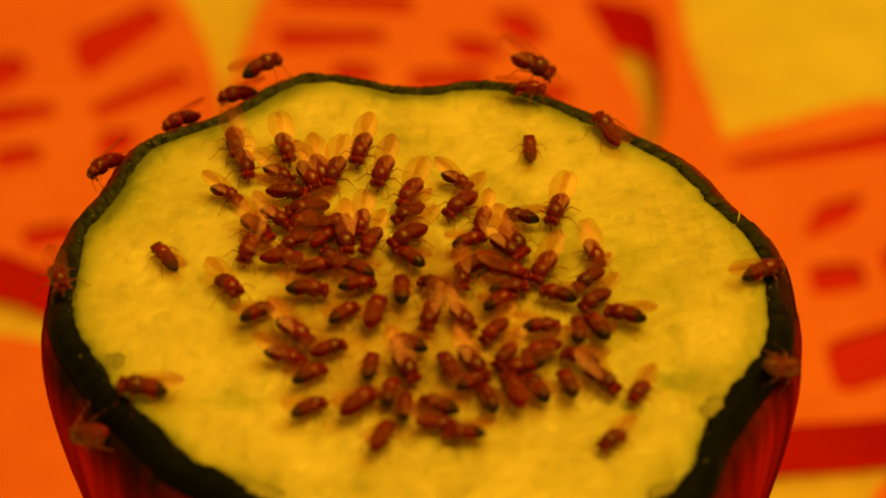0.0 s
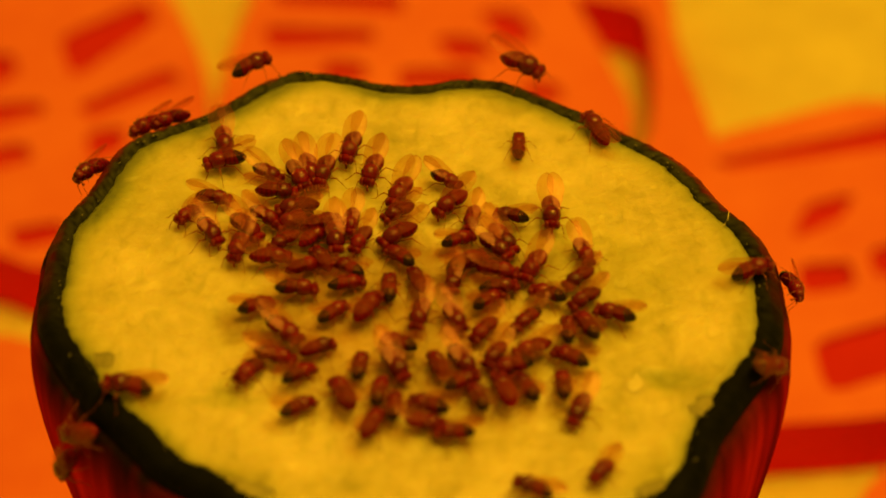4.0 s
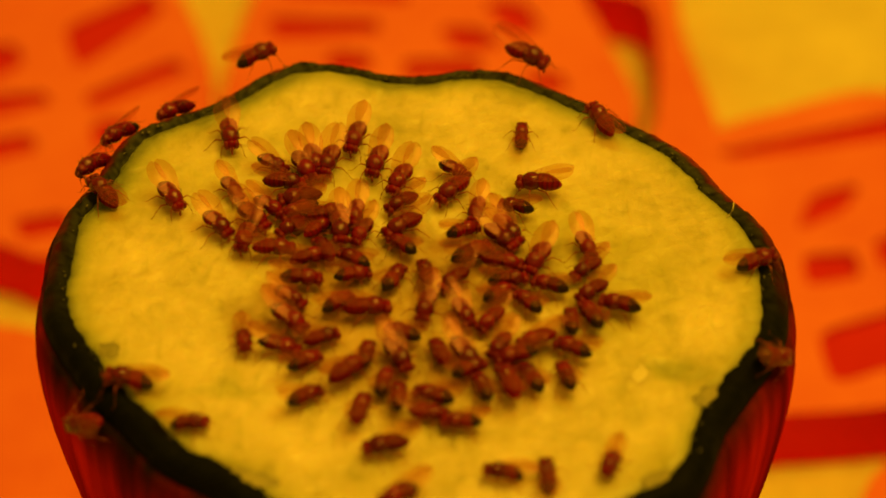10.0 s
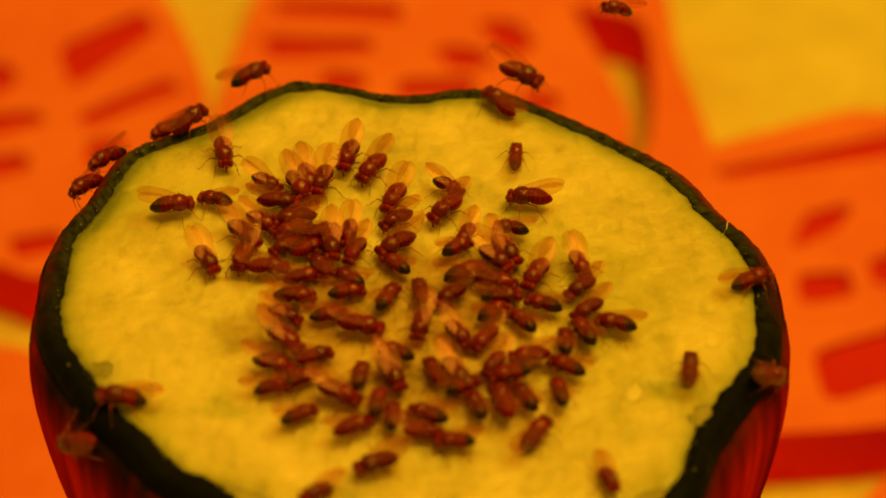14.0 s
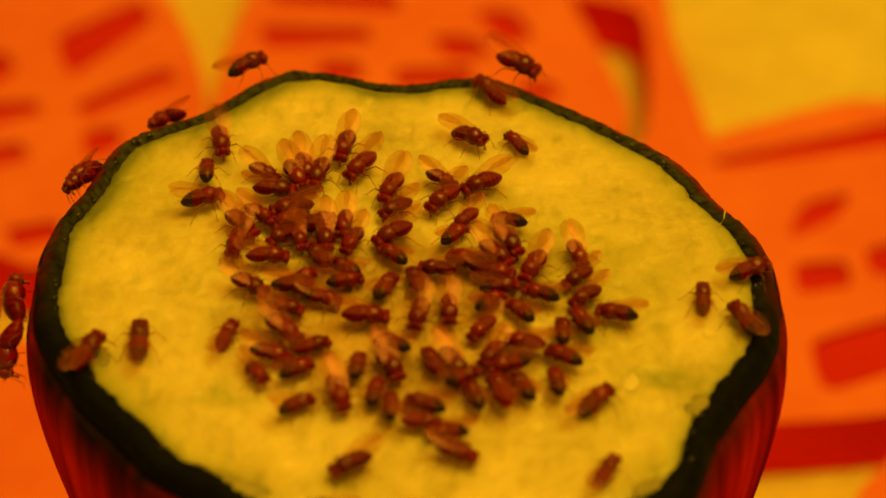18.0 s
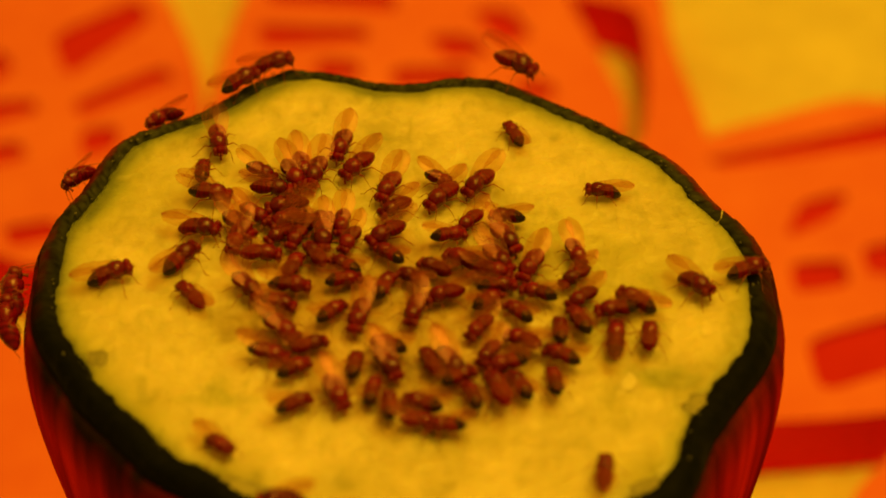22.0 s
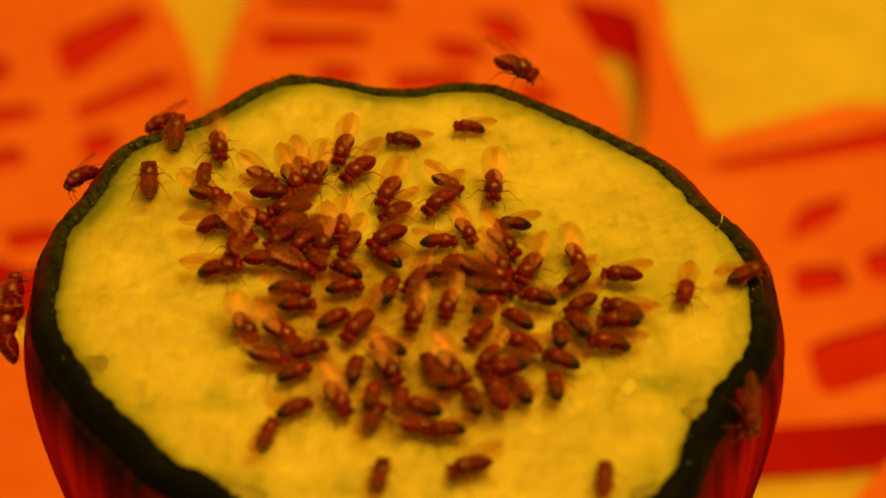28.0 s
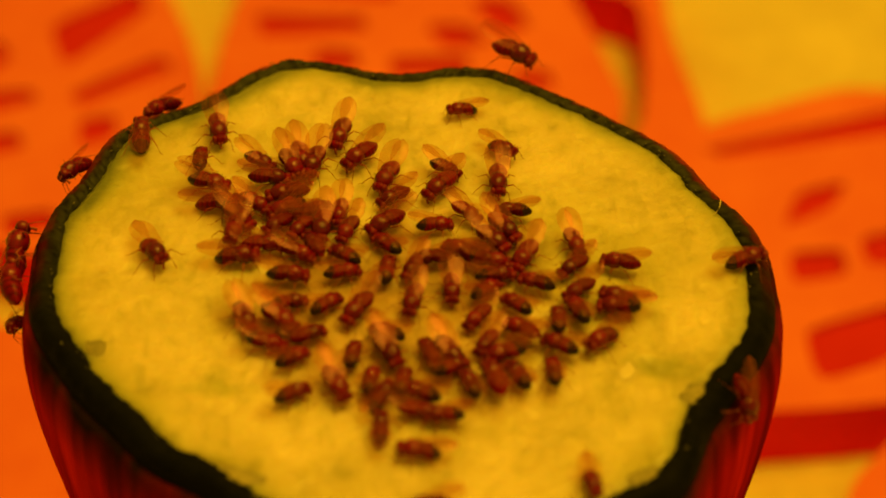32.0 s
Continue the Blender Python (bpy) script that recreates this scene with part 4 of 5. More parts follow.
    crawl("f34", [(0.0, -0.98, 8.98, -145), (4.5, -0.98, 8.98, -145), (13.0, -1.08, 9.13, -145), (14.5, -0.95, 9.27, -145), (19.0, -0.83, 9.37, -145), (23.0, -0.70, 9.37, -145), (32.0, -0.70, 9.37, -145)])
    crawl("f36", [(0.0, -0.95, 6.32, -143), (4.5, -0.95, 6.32, -143), (21.0, -1.10, 6.40, -143), (23.0, -1.54, 6.32, -143), (25.0, -1.23, 6.41, -143), (32.0, -1.23, 6.41, -143)])
    crawl("f37", [(0.0, -0.77, 4.23, 136), (4.5, -0.77, 4.23, 136), (11.0, -0.99, 4.50, 136), (17.0, -0.99, 4.31, 136), (28.0, -1.17, 4.36, 136), (30.0, -1.11, 4.22, 136), (32.0, -1.11, 4.22, 136)])
    crawl("f38", [(0.0, 4.41, 8.33, -104), (9.0, 4.41, 8.33, -104), (16.5, 3.90, 7.18, -121), (19.0, 4.47, 8.65, -132), (25.0, 4.77, 7.07, -122), (29.0, 4.33, 7.43, -50), (32.0, 4.56, 7.69, -43)])
    crawl("f39", [(0.0, 7.24, 8.61, 160), (9.0, 7.24, 8.61, 160), (19.0, 7.36, 7.99, 165), (23.0, 7.42, 8.41, 167), (25.0, 8.09, 8.18, 130), (28.0, 7.82, 7.96, 173), (29.0, 7.66, 8.10, 174), (32.0, 7.94, 7.84, 173)])
    crawl("f40", [(0.0, 3.41, 5.98, 28), (9.0, 3.41, 5.98, 28), (19.0, 3.37, 6.48, 50), (22.0, 3.19, 6.31, 12), (25.0, 3.02, 6.14, -27), (29.0, 2.35, 6.10, 15), (32.0, 2.31, 6.30, 9)])
    crawl("f41", [(0.0, 6.56, 5.87, -60), (9.0, 6.56, 5.87, -60), (19.0, 7.20, 5.64, -60), (25.0, 7.20, 5.99, -54), (29.0, 7.00, 5.74, -53), (32.0, 7.23, 5.85, -53)])
    crawl("f42", [(0.0, 6.04, 5.13, -49), (9.0, 6.04, 5.13, -49), (19.0, 6.41, 4.12, -49), (25.0, 6.77, 3.43, -61), (29.0, 6.59, 3.78, -57), (32.0, 6.39, 4.64, -49)])
    crawl("f43", [(0.0, 3.99, 3.42, 31), (9.0, 3.99, 3.42, 31), (14.0, 3.92, 3.33, 28), (15.2, 4.17, 3.33, 85), (16.5, 4.42, 3.32, 142), (19.0, 4.22, 3.54, 150), (29.0, 4.24, 3.26, 147), (32.0, 4.24, 3.26, 147)])
    crawl("f44", [(0.0, 6.17, 2.58, -11), (9.0, 6.17, 2.58, -11), (11.0, 6.17, 2.40, -11), (32.0, 6.17, 2.40, -11)])
    crawl("f45", [(0.0, 6.21, 0.91, 13), (4.5, 6.21, 0.91, 13), (11.0, 6.54, 0.73, 13), (13.0, 6.30, 0.96, 13), (14.5, 6.54, 0.91, 13), (32.0, 6.54, 0.91, 13)])
    crawl("f46", [(0.0, 5.45, -0.33, 40), (4.5, 5.45, -0.33, 40), (7.0, 5.54, -0.42, 40), (9.0, 5.72, -0.59, 40), (11.0, 5.84, -0.51, 40), (32.0, 5.84, -0.51, 40)])
    crawl("f47", [(0.0, -1.34, 0.83, 92), (1.0, -1.45, 0.74, 92), (4.5, -1.49, 0.94, 89), (6.0, -1.47, 0.86, 88), (9.0, -1.51, 0.95, 64), (19.0, -1.49, 0.92, 64), (29.0, -1.05, 1.03, 77), (32.0, -1.08, 1.46, 82)])
    crawl("f48", [(0.0, 0.99, 1.31, 152), (1.0, 0.98, 1.19, 158), (2.0, 0.33, 1.78, 156), (4.5, 0.49, 1.75, 102), (9.0, 0.69, 1.53, 102), (13.0, 0.80, 1.55, 100), (19.0, 0.60, 1.74, 108), (24.0, 0.69, 1.83, 175), (29.0, 0.79, 1.91, -117), (32.0, 0.79, 1.91, -117)])
    crawl("f49", [(0.0, 2.88, 2.29, -87), (1.0, 2.73, 1.91, -88), (2.0, 2.62, 2.29, -92), (4.5, 3.07, 1.61, -97), (9.0, 2.73, 0.83, -131), (14.0, 2.90, 1.12, -141), (16.5, 1.96, 2.79, -147), (17.8, 2.07, 2.80, 175), (19.0, 2.17, 2.80, 137), (29.0, 2.12, 2.79, 180), (32.0, 2.12, 2.79, 180)])
    crawl("f50", [(0.0, 8.70, 3.01, -117), (4.5, 8.70, 3.01, -117), (9.0, 8.72, 2.83, -117), (11.0, 8.60, 2.92, -117), (14.5, 8.98, 3.19, -117), (17.0, 8.97, 3.01, -117), (21.0, 8.96, 2.83, -117), (23.0, 8.97, 3.01, -117), (28.0, 8.85, 3.06, -117), (30.0, 8.78, 2.92, -117), (32.0, 8.66, 2.83, -117)])
    crawl("f51", [(0.0, 12.31, 4.63, -73), (4.5, 12.31, 4.63, -73), (7.0, 12.21, 4.44, -73), (14.5, 12.09, 4.35, -73), (25.0, 12.21, 4.44, -73), (32.0, 12.21, 4.44, -73)])
    crawl("f52", [(0.0, 11.84, 1.94, -140), (4.5, 11.84, 1.94, -140), (7.0, 11.94, 2.02, -140), (9.0, 12.06, 1.94, -140), (32.0, 12.06, 1.94, -140)])
    crawl("f53", [(0.0, 12.16, -0.21, -142), (4.5, 12.16, -0.21, -142), (9.0, 12.30, -0.39, -142), (14.5, 12.43, -0.30, -142), (19.0, 12.49, -0.04, -142), (21.0, 12.48, -0.30, -142), (23.0, 12.36, -0.30, -142), (25.0, 12.35, -0.48, -142), (32.0, 12.35, -0.48, -142)])
    crawl("f54", [(0.0, 14.14, -1.82, 158), (9.0, 14.14, -1.82, 158), (19.0, 14.58, -1.84, 164), (25.0, 14.75, -1.25, -159), (29.0, 14.84, -2.48, 169), (32.0, 14.92, -2.29, 171)])
    crawl("f55", [(0.0, 12.21, -2.95, 113), (4.5, 12.21, -2.95, 113), (11.0, 12.14, -2.77, 113), (13.0, 12.02, -2.64, 113), (14.5, 12.14, -2.60, 113), (32.0, 12.14, -2.60, 113)])
    crawl("f56", [(0.0, 10.84, -3.28, 91), (4.5, 10.84, -3.28, 91), (9.0, 10.75, -3.37, 91), (14.5, 10.74, -3.53, 91), (32.0, 10.74, -3.53, 91)])
    crawl("f57", [(0.0, 10.86, -6.02, 149), (4.5, 10.86, -6.02, 149), (7.0, 10.76, -6.11, 149), (13.0, 10.71, -5.98, 149), (32.0, 10.71, -5.98, 149)])
    crawl("f58", [(0.0, 9.59, 0.30, 154), (4.5, 9.59, 0.30, 154), (7.0, 9.50, 0.21, 154), (14.5, 9.38, 0.21, 154), (32.0, 9.38, 0.21, 154)])
    crawl("f59", [(0.0, 8.34, -2.88, 7), (1.0, 8.34, -2.88, 7), (2.2, 8.25, -2.63, -44), (3.3, 8.16, -2.39, -96), (4.5, 8.07, -2.14, -147), (5.2, 8.21, -2.08, -89), (6.0, 8.34, -2.02, -31), (7.0, 8.17, -1.84, 22), (8.0, 8.00, -1.66, 75), (9.0, 7.83, -1.48, 128), (19.0, 7.92, -1.55, 129), (29.0, 7.93, -1.99, 136), (32.0, 7.93, -1.99, 136)])
    crawl("f60", [(0.0, 2.86, -1.99, -61), (9.0, 3.30, -2.49, -68), (14.5, 3.42, -2.88, -58), (16.5, 2.93, -1.84, -79), (18.0, 2.97, -1.37, -90), (19.0, 2.94, -0.87, -115), (25.0, 2.79, 0.19, -174), (27.0, 3.00, -0.21, -131), (29.0, 3.21, -0.61, -88), (32.0, 3.44, -0.37, -89)])
    crawl("f61", [(0.0, 0.68, -1.84, -103), (4.5, 0.68, -1.84, -103), (9.0, 0.76, -1.93, -103), (19.0, 0.88, -1.84, -103), (21.0, 0.76, -1.59, -103), (32.0, 0.76, -1.59, -103)])
    crawl("f62", [(0.0, -0.74, -4.57, 154), (4.5, -0.74, -4.57, 154), (11.0, -0.84, -4.49, 154), (17.0, -0.83, -4.66, 154), (19.0, -1.01, -4.74, 154), (23.0, -1.01, -4.91, 154), (25.0, -1.01, -4.73, 154), (32.0, -1.01, -4.73, 154)])
    crawl("f63", [(0.0, 5.09, -3.34, -129), (4.5, 5.09, -3.34, -129), (11.0, 5.24, -3.25, -129), (32.0, 5.24, -3.25, -129)])
    crawl("f64", [(0.0, 5.80, -5.72, -121), (32.0, 5.80, -5.72, -121)])
    crawl("f65", [(0.0, 8.33, -5.18, -158), (9.0, 8.33, -5.18, -158), (19.0, 8.12, -4.59, 161), (29.0, 8.19, -4.46, 149), (32.0, 8.19, -4.46, 149)])
    crawl("f66", [(0.0, 6.92, -6.94, -166), (4.5, 6.92, -6.94, -166), (13.0, 6.78, -6.82, -166), (17.0, 6.95, -6.87, -166), (32.0, 6.95, -6.87, -166)])
    crawl("f67", [(0.0, 1.90, -6.70, 108), (4.5, 1.90, -6.70, 108), (11.0, 1.69, -6.37, 108), (21.0, 1.81, -6.46, 108), (30.0, 1.87, -6.62, 108), (32.0, 1.87, -6.62, 108)])
    crawl("f68", [(0.0, 3.53, -6.53, -61), (9.0, 3.53, -6.53, -61), (11.0, 3.24, -6.87, -61), (32.0, 3.24, -6.87, -61)])
    crawl("f69", [(0.0, 3.55, -8.27, 33), (4.5, 3.55, -8.27, 33), (9.0, 3.70, -8.10, 33), (13.0, 3.70, -7.74, 33), (14.5, 3.70, -7.86, 33), (17.0, 3.87, -7.94, 33), (23.0, 3.70, -8.02, 33), (25.0, 3.41, -8.10, 33), (32.0, 3.41, -8.10, 33)])
    crawl("f70", [(0.0, 4.59, -9.75, 109), (4.5, 4.59, -9.75, 109), (13.0, 4.56, -9.63, 109), (23.0, 4.62, -9.75, 109), (28.0, 4.67, -9.87, 109), (32.0, 4.62, -9.67, 109)])
    crawl("f71", [(0.0, 6.35, -9.27, 108), (4.5, 6.35, -9.27, 108), (17.0, 6.32, -9.51, 108), (19.0, 6.38, -9.27, 108), (28.0, 6.32, -9.39, 108), (30.0, 6.26, -9.27, 108), (32.0, 6.26, -9.27, 108)])
    crawl("f72", [(0.0, 7.81, -8.95, 118), (32.0, 7.81, -8.95, 118)])
    crawl("f73", [(0.0, 9.93, -8.43, 106), (1.0, 9.79, -8.33, 109), (2.0, 9.87, -8.37, 105), (6.0, 10.55, -8.87, 86), (9.0, 10.23, -8.79, 104), (13.0, 10.15, -8.45, 101), (19.0, 10.13, -8.44, 97), (29.0, 10.21, -8.53, 95), (32.0, 10.21, -8.53, 95)])
    crawl("f74", [(0.0, 1.24, -10.54, 159), (4.5, 1.24, -10.54, 159), (7.0, 1.38, -10.62, 159), (9.0, 1.27, -10.54, 159), (32.0, 1.27, -10.54, 159)])
    crawl("f75", [(0.0, 1.10, -12.11, -10), (4.5, 1.10, -12.11, -10), (11.0, 0.95, -12.04, -10), (13.0, 1.07, -12.00, -10), (14.5, 1.01, -12.12, -10), (25.0, 1.18, -12.12, -10), (28.0, 1.07, -12.23, -10), (32.0, 1.18, -12.12, -10)])
    crawl("f76", [(0.0, 2.97, -12.99, 176), (4.5, 2.97, -12.99, 176), (11.0, 3.11, -12.91, 176), (17.0, 2.94, -12.99, 176), (19.0, 2.77, -12.99, 176), (21.0, 2.83, -12.52, 176), (32.0, 2.83, -12.52, 176)])
    crawl("f77", [(0.0, -1.02, -10.59, 87), (9.0, -1.02, -10.59, 87), (23.0, -0.85, -10.70, 91), (25.0, -0.49, -10.66, 88), (29.0, -0.15, -9.64, 79), (32.0, 0.12, -9.47, 80)])
    crawl("f78", [(0.0, -2.01, -9.19, 79), (4.5, -2.01, -9.19, 79), (17.0, -2.04, -9.35, 79), (32.0, -2.04, -9.35, 79)])
    crawl("f79", [(0.0, -3.37, -6.83, 82), (4.5, -3.37, -6.83, 82), (9.0, -3.29, -6.67, 82), (13.0, -3.17, -6.55, 82), (14.5, -3.28, -6.92, 82), (32.0, -3.28, -6.92, 82)])
    crawl("f80", [(0.0, -1.01, -6.85, -63), (4.5, -1.01, -6.85, -63), (11.0, -1.15, -6.85, -63), (28.0, -1.04, -6.89, -63), (30.0, -1.22, -6.77, -63), (32.0, -0.92, -6.60, -63)])
    crawl("f81", [(0.0, -4.04, -10.36, 47), (1.0, -3.52, -10.91, 40), (2.0, -3.91, -10.87, 60), (4.5, -4.45, -9.52, 117), (6.0, -4.51, -9.93, 86), (7.5, -4.53, -9.29, 96), (9.0, -4.60, -8.20, 115), (9.8, -4.49, -8.26, 65), (10.5, -4.38, -8.32, 14), (12.0, -4.23, -8.73, 8), (12.3, -4.42, -8.75, -43), (12.7, -4.62, -8.76, -94), (13.0, -4.81, -8.78, -145), (13.5, -4.72, -8.73, -87), (14.0, -4.62, -8.68, -28), (14.5, -4.53, -8.63, 30), (16.5, -4.23, -8.19, -11), (18.0, -4.49, -9.59, -72), (19.0, -4.49, -9.57, -69), (29.0, -4.35, -9.77, -64), (32.0, -4.35, -9.77, -64)])
    crawl("f82", [(0.0, -2.44, -13.32, 67), (1.0, -2.31, -12.63, 69), (2.0, -2.41, -12.86, 56), (4.5, -2.43, -12.12, 68), (6.0, -2.30, -12.01, 64), (9.0, -3.24, -11.83, 105), (10.5, -3.63, -11.73, 63), (12.0, -3.70, -10.83, 55), (13.0, -3.42, -11.43, 20), (14.5, -3.64, -11.65, 33), (16.5, -1.69, -12.25, -30), (18.0, 3.38, -14.87, -22), (19.0, 6.52, -13.08, 44), (20.0, 12.09, -11.30, 41), (20.5, 13.98, -8.81, 76), (21.0, 15.91, -6.22, 81), (22.0, 16.83, -4.19, 84), (23.0, 17.73, -3.73, 91), (24.0, 18.01, -0.32, 136), (25.0, 17.68, 1.30, 147), (28.0, 15.35, 2.50, 173), (29.0, 15.18, 2.32, 156), (30.0, 15.32, 2.12, 156), (31.0, 15.09, 2.09, 153), (32.0, 15.36, 2.25, 165)])
    crawl("f83", [(0.0, 12.22, -8.11, -46), (0.3, 11.93, -8.09, -103), (0.7, 11.65, -8.08, -159), (1.0, 11.36, -8.06, 144), (1.5, 11.59, -9.08, -174), (2.0, 11.82, -10.09, -131), (4.5, 10.72, -11.61, -112), (5.0, 6.46, -14.18, -177), (6.0, 3.46, -14.81, 167), (6.5, 2.42, -14.71, -140), (7.0, 1.39, -14.60, -86), (7.5, 0.35, -14.50, -33), (7.7, 0.19, -14.56, -89), (7.8, 0.03, -14.62, -145), (8.0, -0.12, -14.68, 160), (9.0, -0.65, -14.88, 163), (10.5, -2.07, -15.09, -158), (12.0, -2.03, -15.09, -153), (13.0, -1.96, -14.73, -151), (14.5, -2.04, -15.08, -162), (16.5, -2.04, -15.11, -158), (18.0, -3.47, -15.94, -151), (19.0, -7.57, -15.75, 157), (20.0, -7.04, -16.04, 164), (21.0, -9.37, -16.01, 171), (22.0, -7.75, -19.11, 180), (26.0, 5.88, -19.77, -172), (27.5, 4.94, -15.89, -163), (28.0, 4.37, -15.89, -162), (29.0, 1.90, -19.07, -165), (30.0, 1.37, -18.77, -162), (32.0, 1.79, -20.58, -172)])
    crawl("f84", [(0.0, -7.42, -7.57, 35), (4.5, -7.42, -7.57, 35), (13.0, -7.35, -7.20, 35), (32.0, -7.35, -7.20, 35)])
    crawl("f85", [(0.0, -7.33, -10.67, 31), (4.5, -7.33, -10.67, 31), (11.0, -7.19, -10.51, 31), (32.0, -7.19, -10.51, 31)])
    crawl("f86", [(0.0, -9.12, -5.98, -18), (7.0, -9.12, -5.98, -18), (13.0, -9.13, -5.85, -18), (32.0, -9.13, -5.85, -18)])
    crawl("f87", [(0.0, -6.26, -5.07, 24), (4.5, -6.26, -5.07, 24), (13.0, -6.36, -4.94, 24), (32.0, -6.36, -4.94, 24)])
    crawl("f88", [(0.0, -8.64, -3.54, -43), (4.5, -8.64, -3.54, -43), (11.0, -8.62, -3.28, -43), (13.0, -8.55, -3.41, -43), (17.0, -8.43, -3.45, -43), (32.0, -8.43, -3.45, -43)])
    crawl("f89", [(0.0, -11.34, -1.49, 37), (1.0, -11.23, -1.83, 34), (2.0, -11.00, -0.77, 29), (4.5, -10.46, -0.92, 20), (6.0, -8.82, -0.83, -35), (9.0, -8.67, -1.02, -37), (13.0, -8.64, -0.86, -33), (19.0, -8.36, -1.10, -15), (25.0, -9.03, -0.39, -21), (29.0, -7.13, -0.71, 14), (32.0, -7.78, -1.81, 15)])
    crawl("f90", [(0.0, -5.31, -1.54, 43), (9.0, -5.31, -1.54, 43), (19.0, -5.80, -0.15, -19), (21.0, -5.12, -1.48, 41), (25.0, -4.89, -1.76, 49), (29.0, -4.87, -1.94, 36), (32.0, -5.23, -1.95, 40)])
    crawl("f91", [(0.0, -3.17, -1.62, 78), (1.0, -2.91, -1.28, 77), (2.0, -3.20, -1.19, 83), (4.5, -2.88, -1.23, 52), (6.0, -2.80, -1.74, 23), (9.0, -3.16, -2.28, 13), (13.0, -3.36, -2.14, -11), (19.0, -2.74, -2.21, 5), (20.0, -3.15, -2.65, 48), (20.5, -3.13, -2.42, -21), (21.0, -3.11, -2.18, -90), (25.0, -2.87, -2.52, -115), (29.0, -3.16, -2.78, -126), (32.0, -3.03, -2.51, -123)])
    crawl("f93", [(0.0, -18.65, -8.78, 180), (1.0, -18.55, -8.94, 177), (2.0, -18.79, -8.59, -178), (9.0, -19.13, -9.04, 170), (13.0, -19.36, -8.46, -168), (14.5, -19.19, -9.03, 169), (16.5, -20.95, -8.31, 0.20, 0, -0, 95), (17.0, -19.45, -5.43, 76), (17.5, -18.34, -3.88, 91), (18.0, -18.21, -4.32, 92), (19.0, -17.62, -3.47, 91), (20.0, -17.07, 1.66, 71), (21.0, -16.86, 4.62, 71), (22.0, -15.80, 3.94, 47), (22.5, -17.45, 4.94, 96), (23.0, -19.11, 5.95, 145), (24.0, -20.62, 7.69, 143), (25.0, -21.22, 7.94, 129), (25.5, -21.75, 8.87, 137), (27.5, -18.89, 10.32, 93), (28.0, -18.95, 13.12, 95), (29.0, -19.06, 13.20, 95), (30.0, -19.00, 13.22, 95), (30.3, -18.56, 12.59, 155), (30.7, -18.12, 11.95, -145), (31.0, -17.68, 11.32, -85), (31.5, -18.28, 8.16, -85), (32.0, -17.61, 3.45, -58)])
    crawl("f96", [(0.0, 14.68, -9.03, -117), (1.0, 14.40, -9.91, -116), (2.0, 13.77, -13.57, -104), (4.5, 12.35, -16.35, -126), (9.0, 12.25, -16.47, -133), (10.5, 12.94, -16.44, -99), (13.0, 12.99, -16.22, -98), (15.0, 13.02, -16.24, -38), (17.0, 13.06, -16.26, 21), (19.0, 13.09, -16.29, 81), (25.0, 13.06, -16.58, 85), (30.0, 13.04, -16.83, 83), (30.3, 12.77, -17.42, 29), (30.7, 12.51, -18.01, -25), (31.0, 12.24, -18.60, -79), (32.0, 12.29, -18.42, -81)])
    crawl("f99", [(0.0, 24.27, 2.91, 15), (4.5, 24.27, 2.91, 15), (25.0, 24.41, 2.82, 15), (32.0, 24.41, 2.82, 15)])
    crawl("f100", [(0.0, 24.05, -5.85, -0.30, 46, 32, 33), (14.5, 24.05, -5.85, -0.30, 46, 32, 33), (15.0, 25.15, -2.77, -1.40, 45, 2, 51), (15.5, 26.92, 0.58, -3.00, 77, -30, 93), (16.0, 25.37, -0.84, -1.50, 41, -8, 77), (16.5, 23.82, -2.27, 52), (18.0, 23.28, -2.08, 120), (19.0, 20.38, -2.92, 168), (19.5, 17.85, -0.84, 161), (20.0, 15.72, -0.09, 166), (21.0, 16.31, -0.34, 142), (23.0, 15.76, -0.43, 174), (25.0, 15.21, -1.10, -167), (29.0, 15.08, -0.80, 162), (30.0, 14.90, -0.79, 160), (31.0, 15.09, -0.44, 160), (32.0, 15.04, -1.24, 166)])
    crawl("f101", [(0.0, -12.55, 26.16, 0.40, 0, -0, 27), (9.0, -12.55, 26.16, 0.40, 0, -0, 27), (21.0, -12.63, 26.09, 0.40, 0, -0, 27), (22.0, -12.77, 24.02, 0.40, 0, -0, 32), (22.3, -12.07, 25.40, -1.07, 0, -36, -10), (22.5, -11.37, 26.77, -2.53, 46, -56, -86), (22.8, -10.66, 28.14, -4.00, 83, -31, -155), (25.5, -13.16, 26.57, -5.00, 87, -31, -151), (26.2, -14.52, 23.94, -3.33, 69, 1, 175), (26.9, -15.89, 21.31, -1.67, 34, 15, 131), (27.6, -17.25, 18.68, 87), (28.0, -17.42, 18.75, 89), (29.0, -17.57, 19.00, 91), (29.5, -17.26, 18.55, 31), (30.0, -16.95, 18.09, -28), (30.5, -18.50, 16.52, 34), (31.0, -20.06, 14.94, 95), (32.0, -19.73, 16.59, 95)])
    crawl("f102", [(0.0, 8.51, 25.78, 0.40, 0, -0, -33), (32.0, 8.51, 25.78, 0.40, 0, -0, -33)])
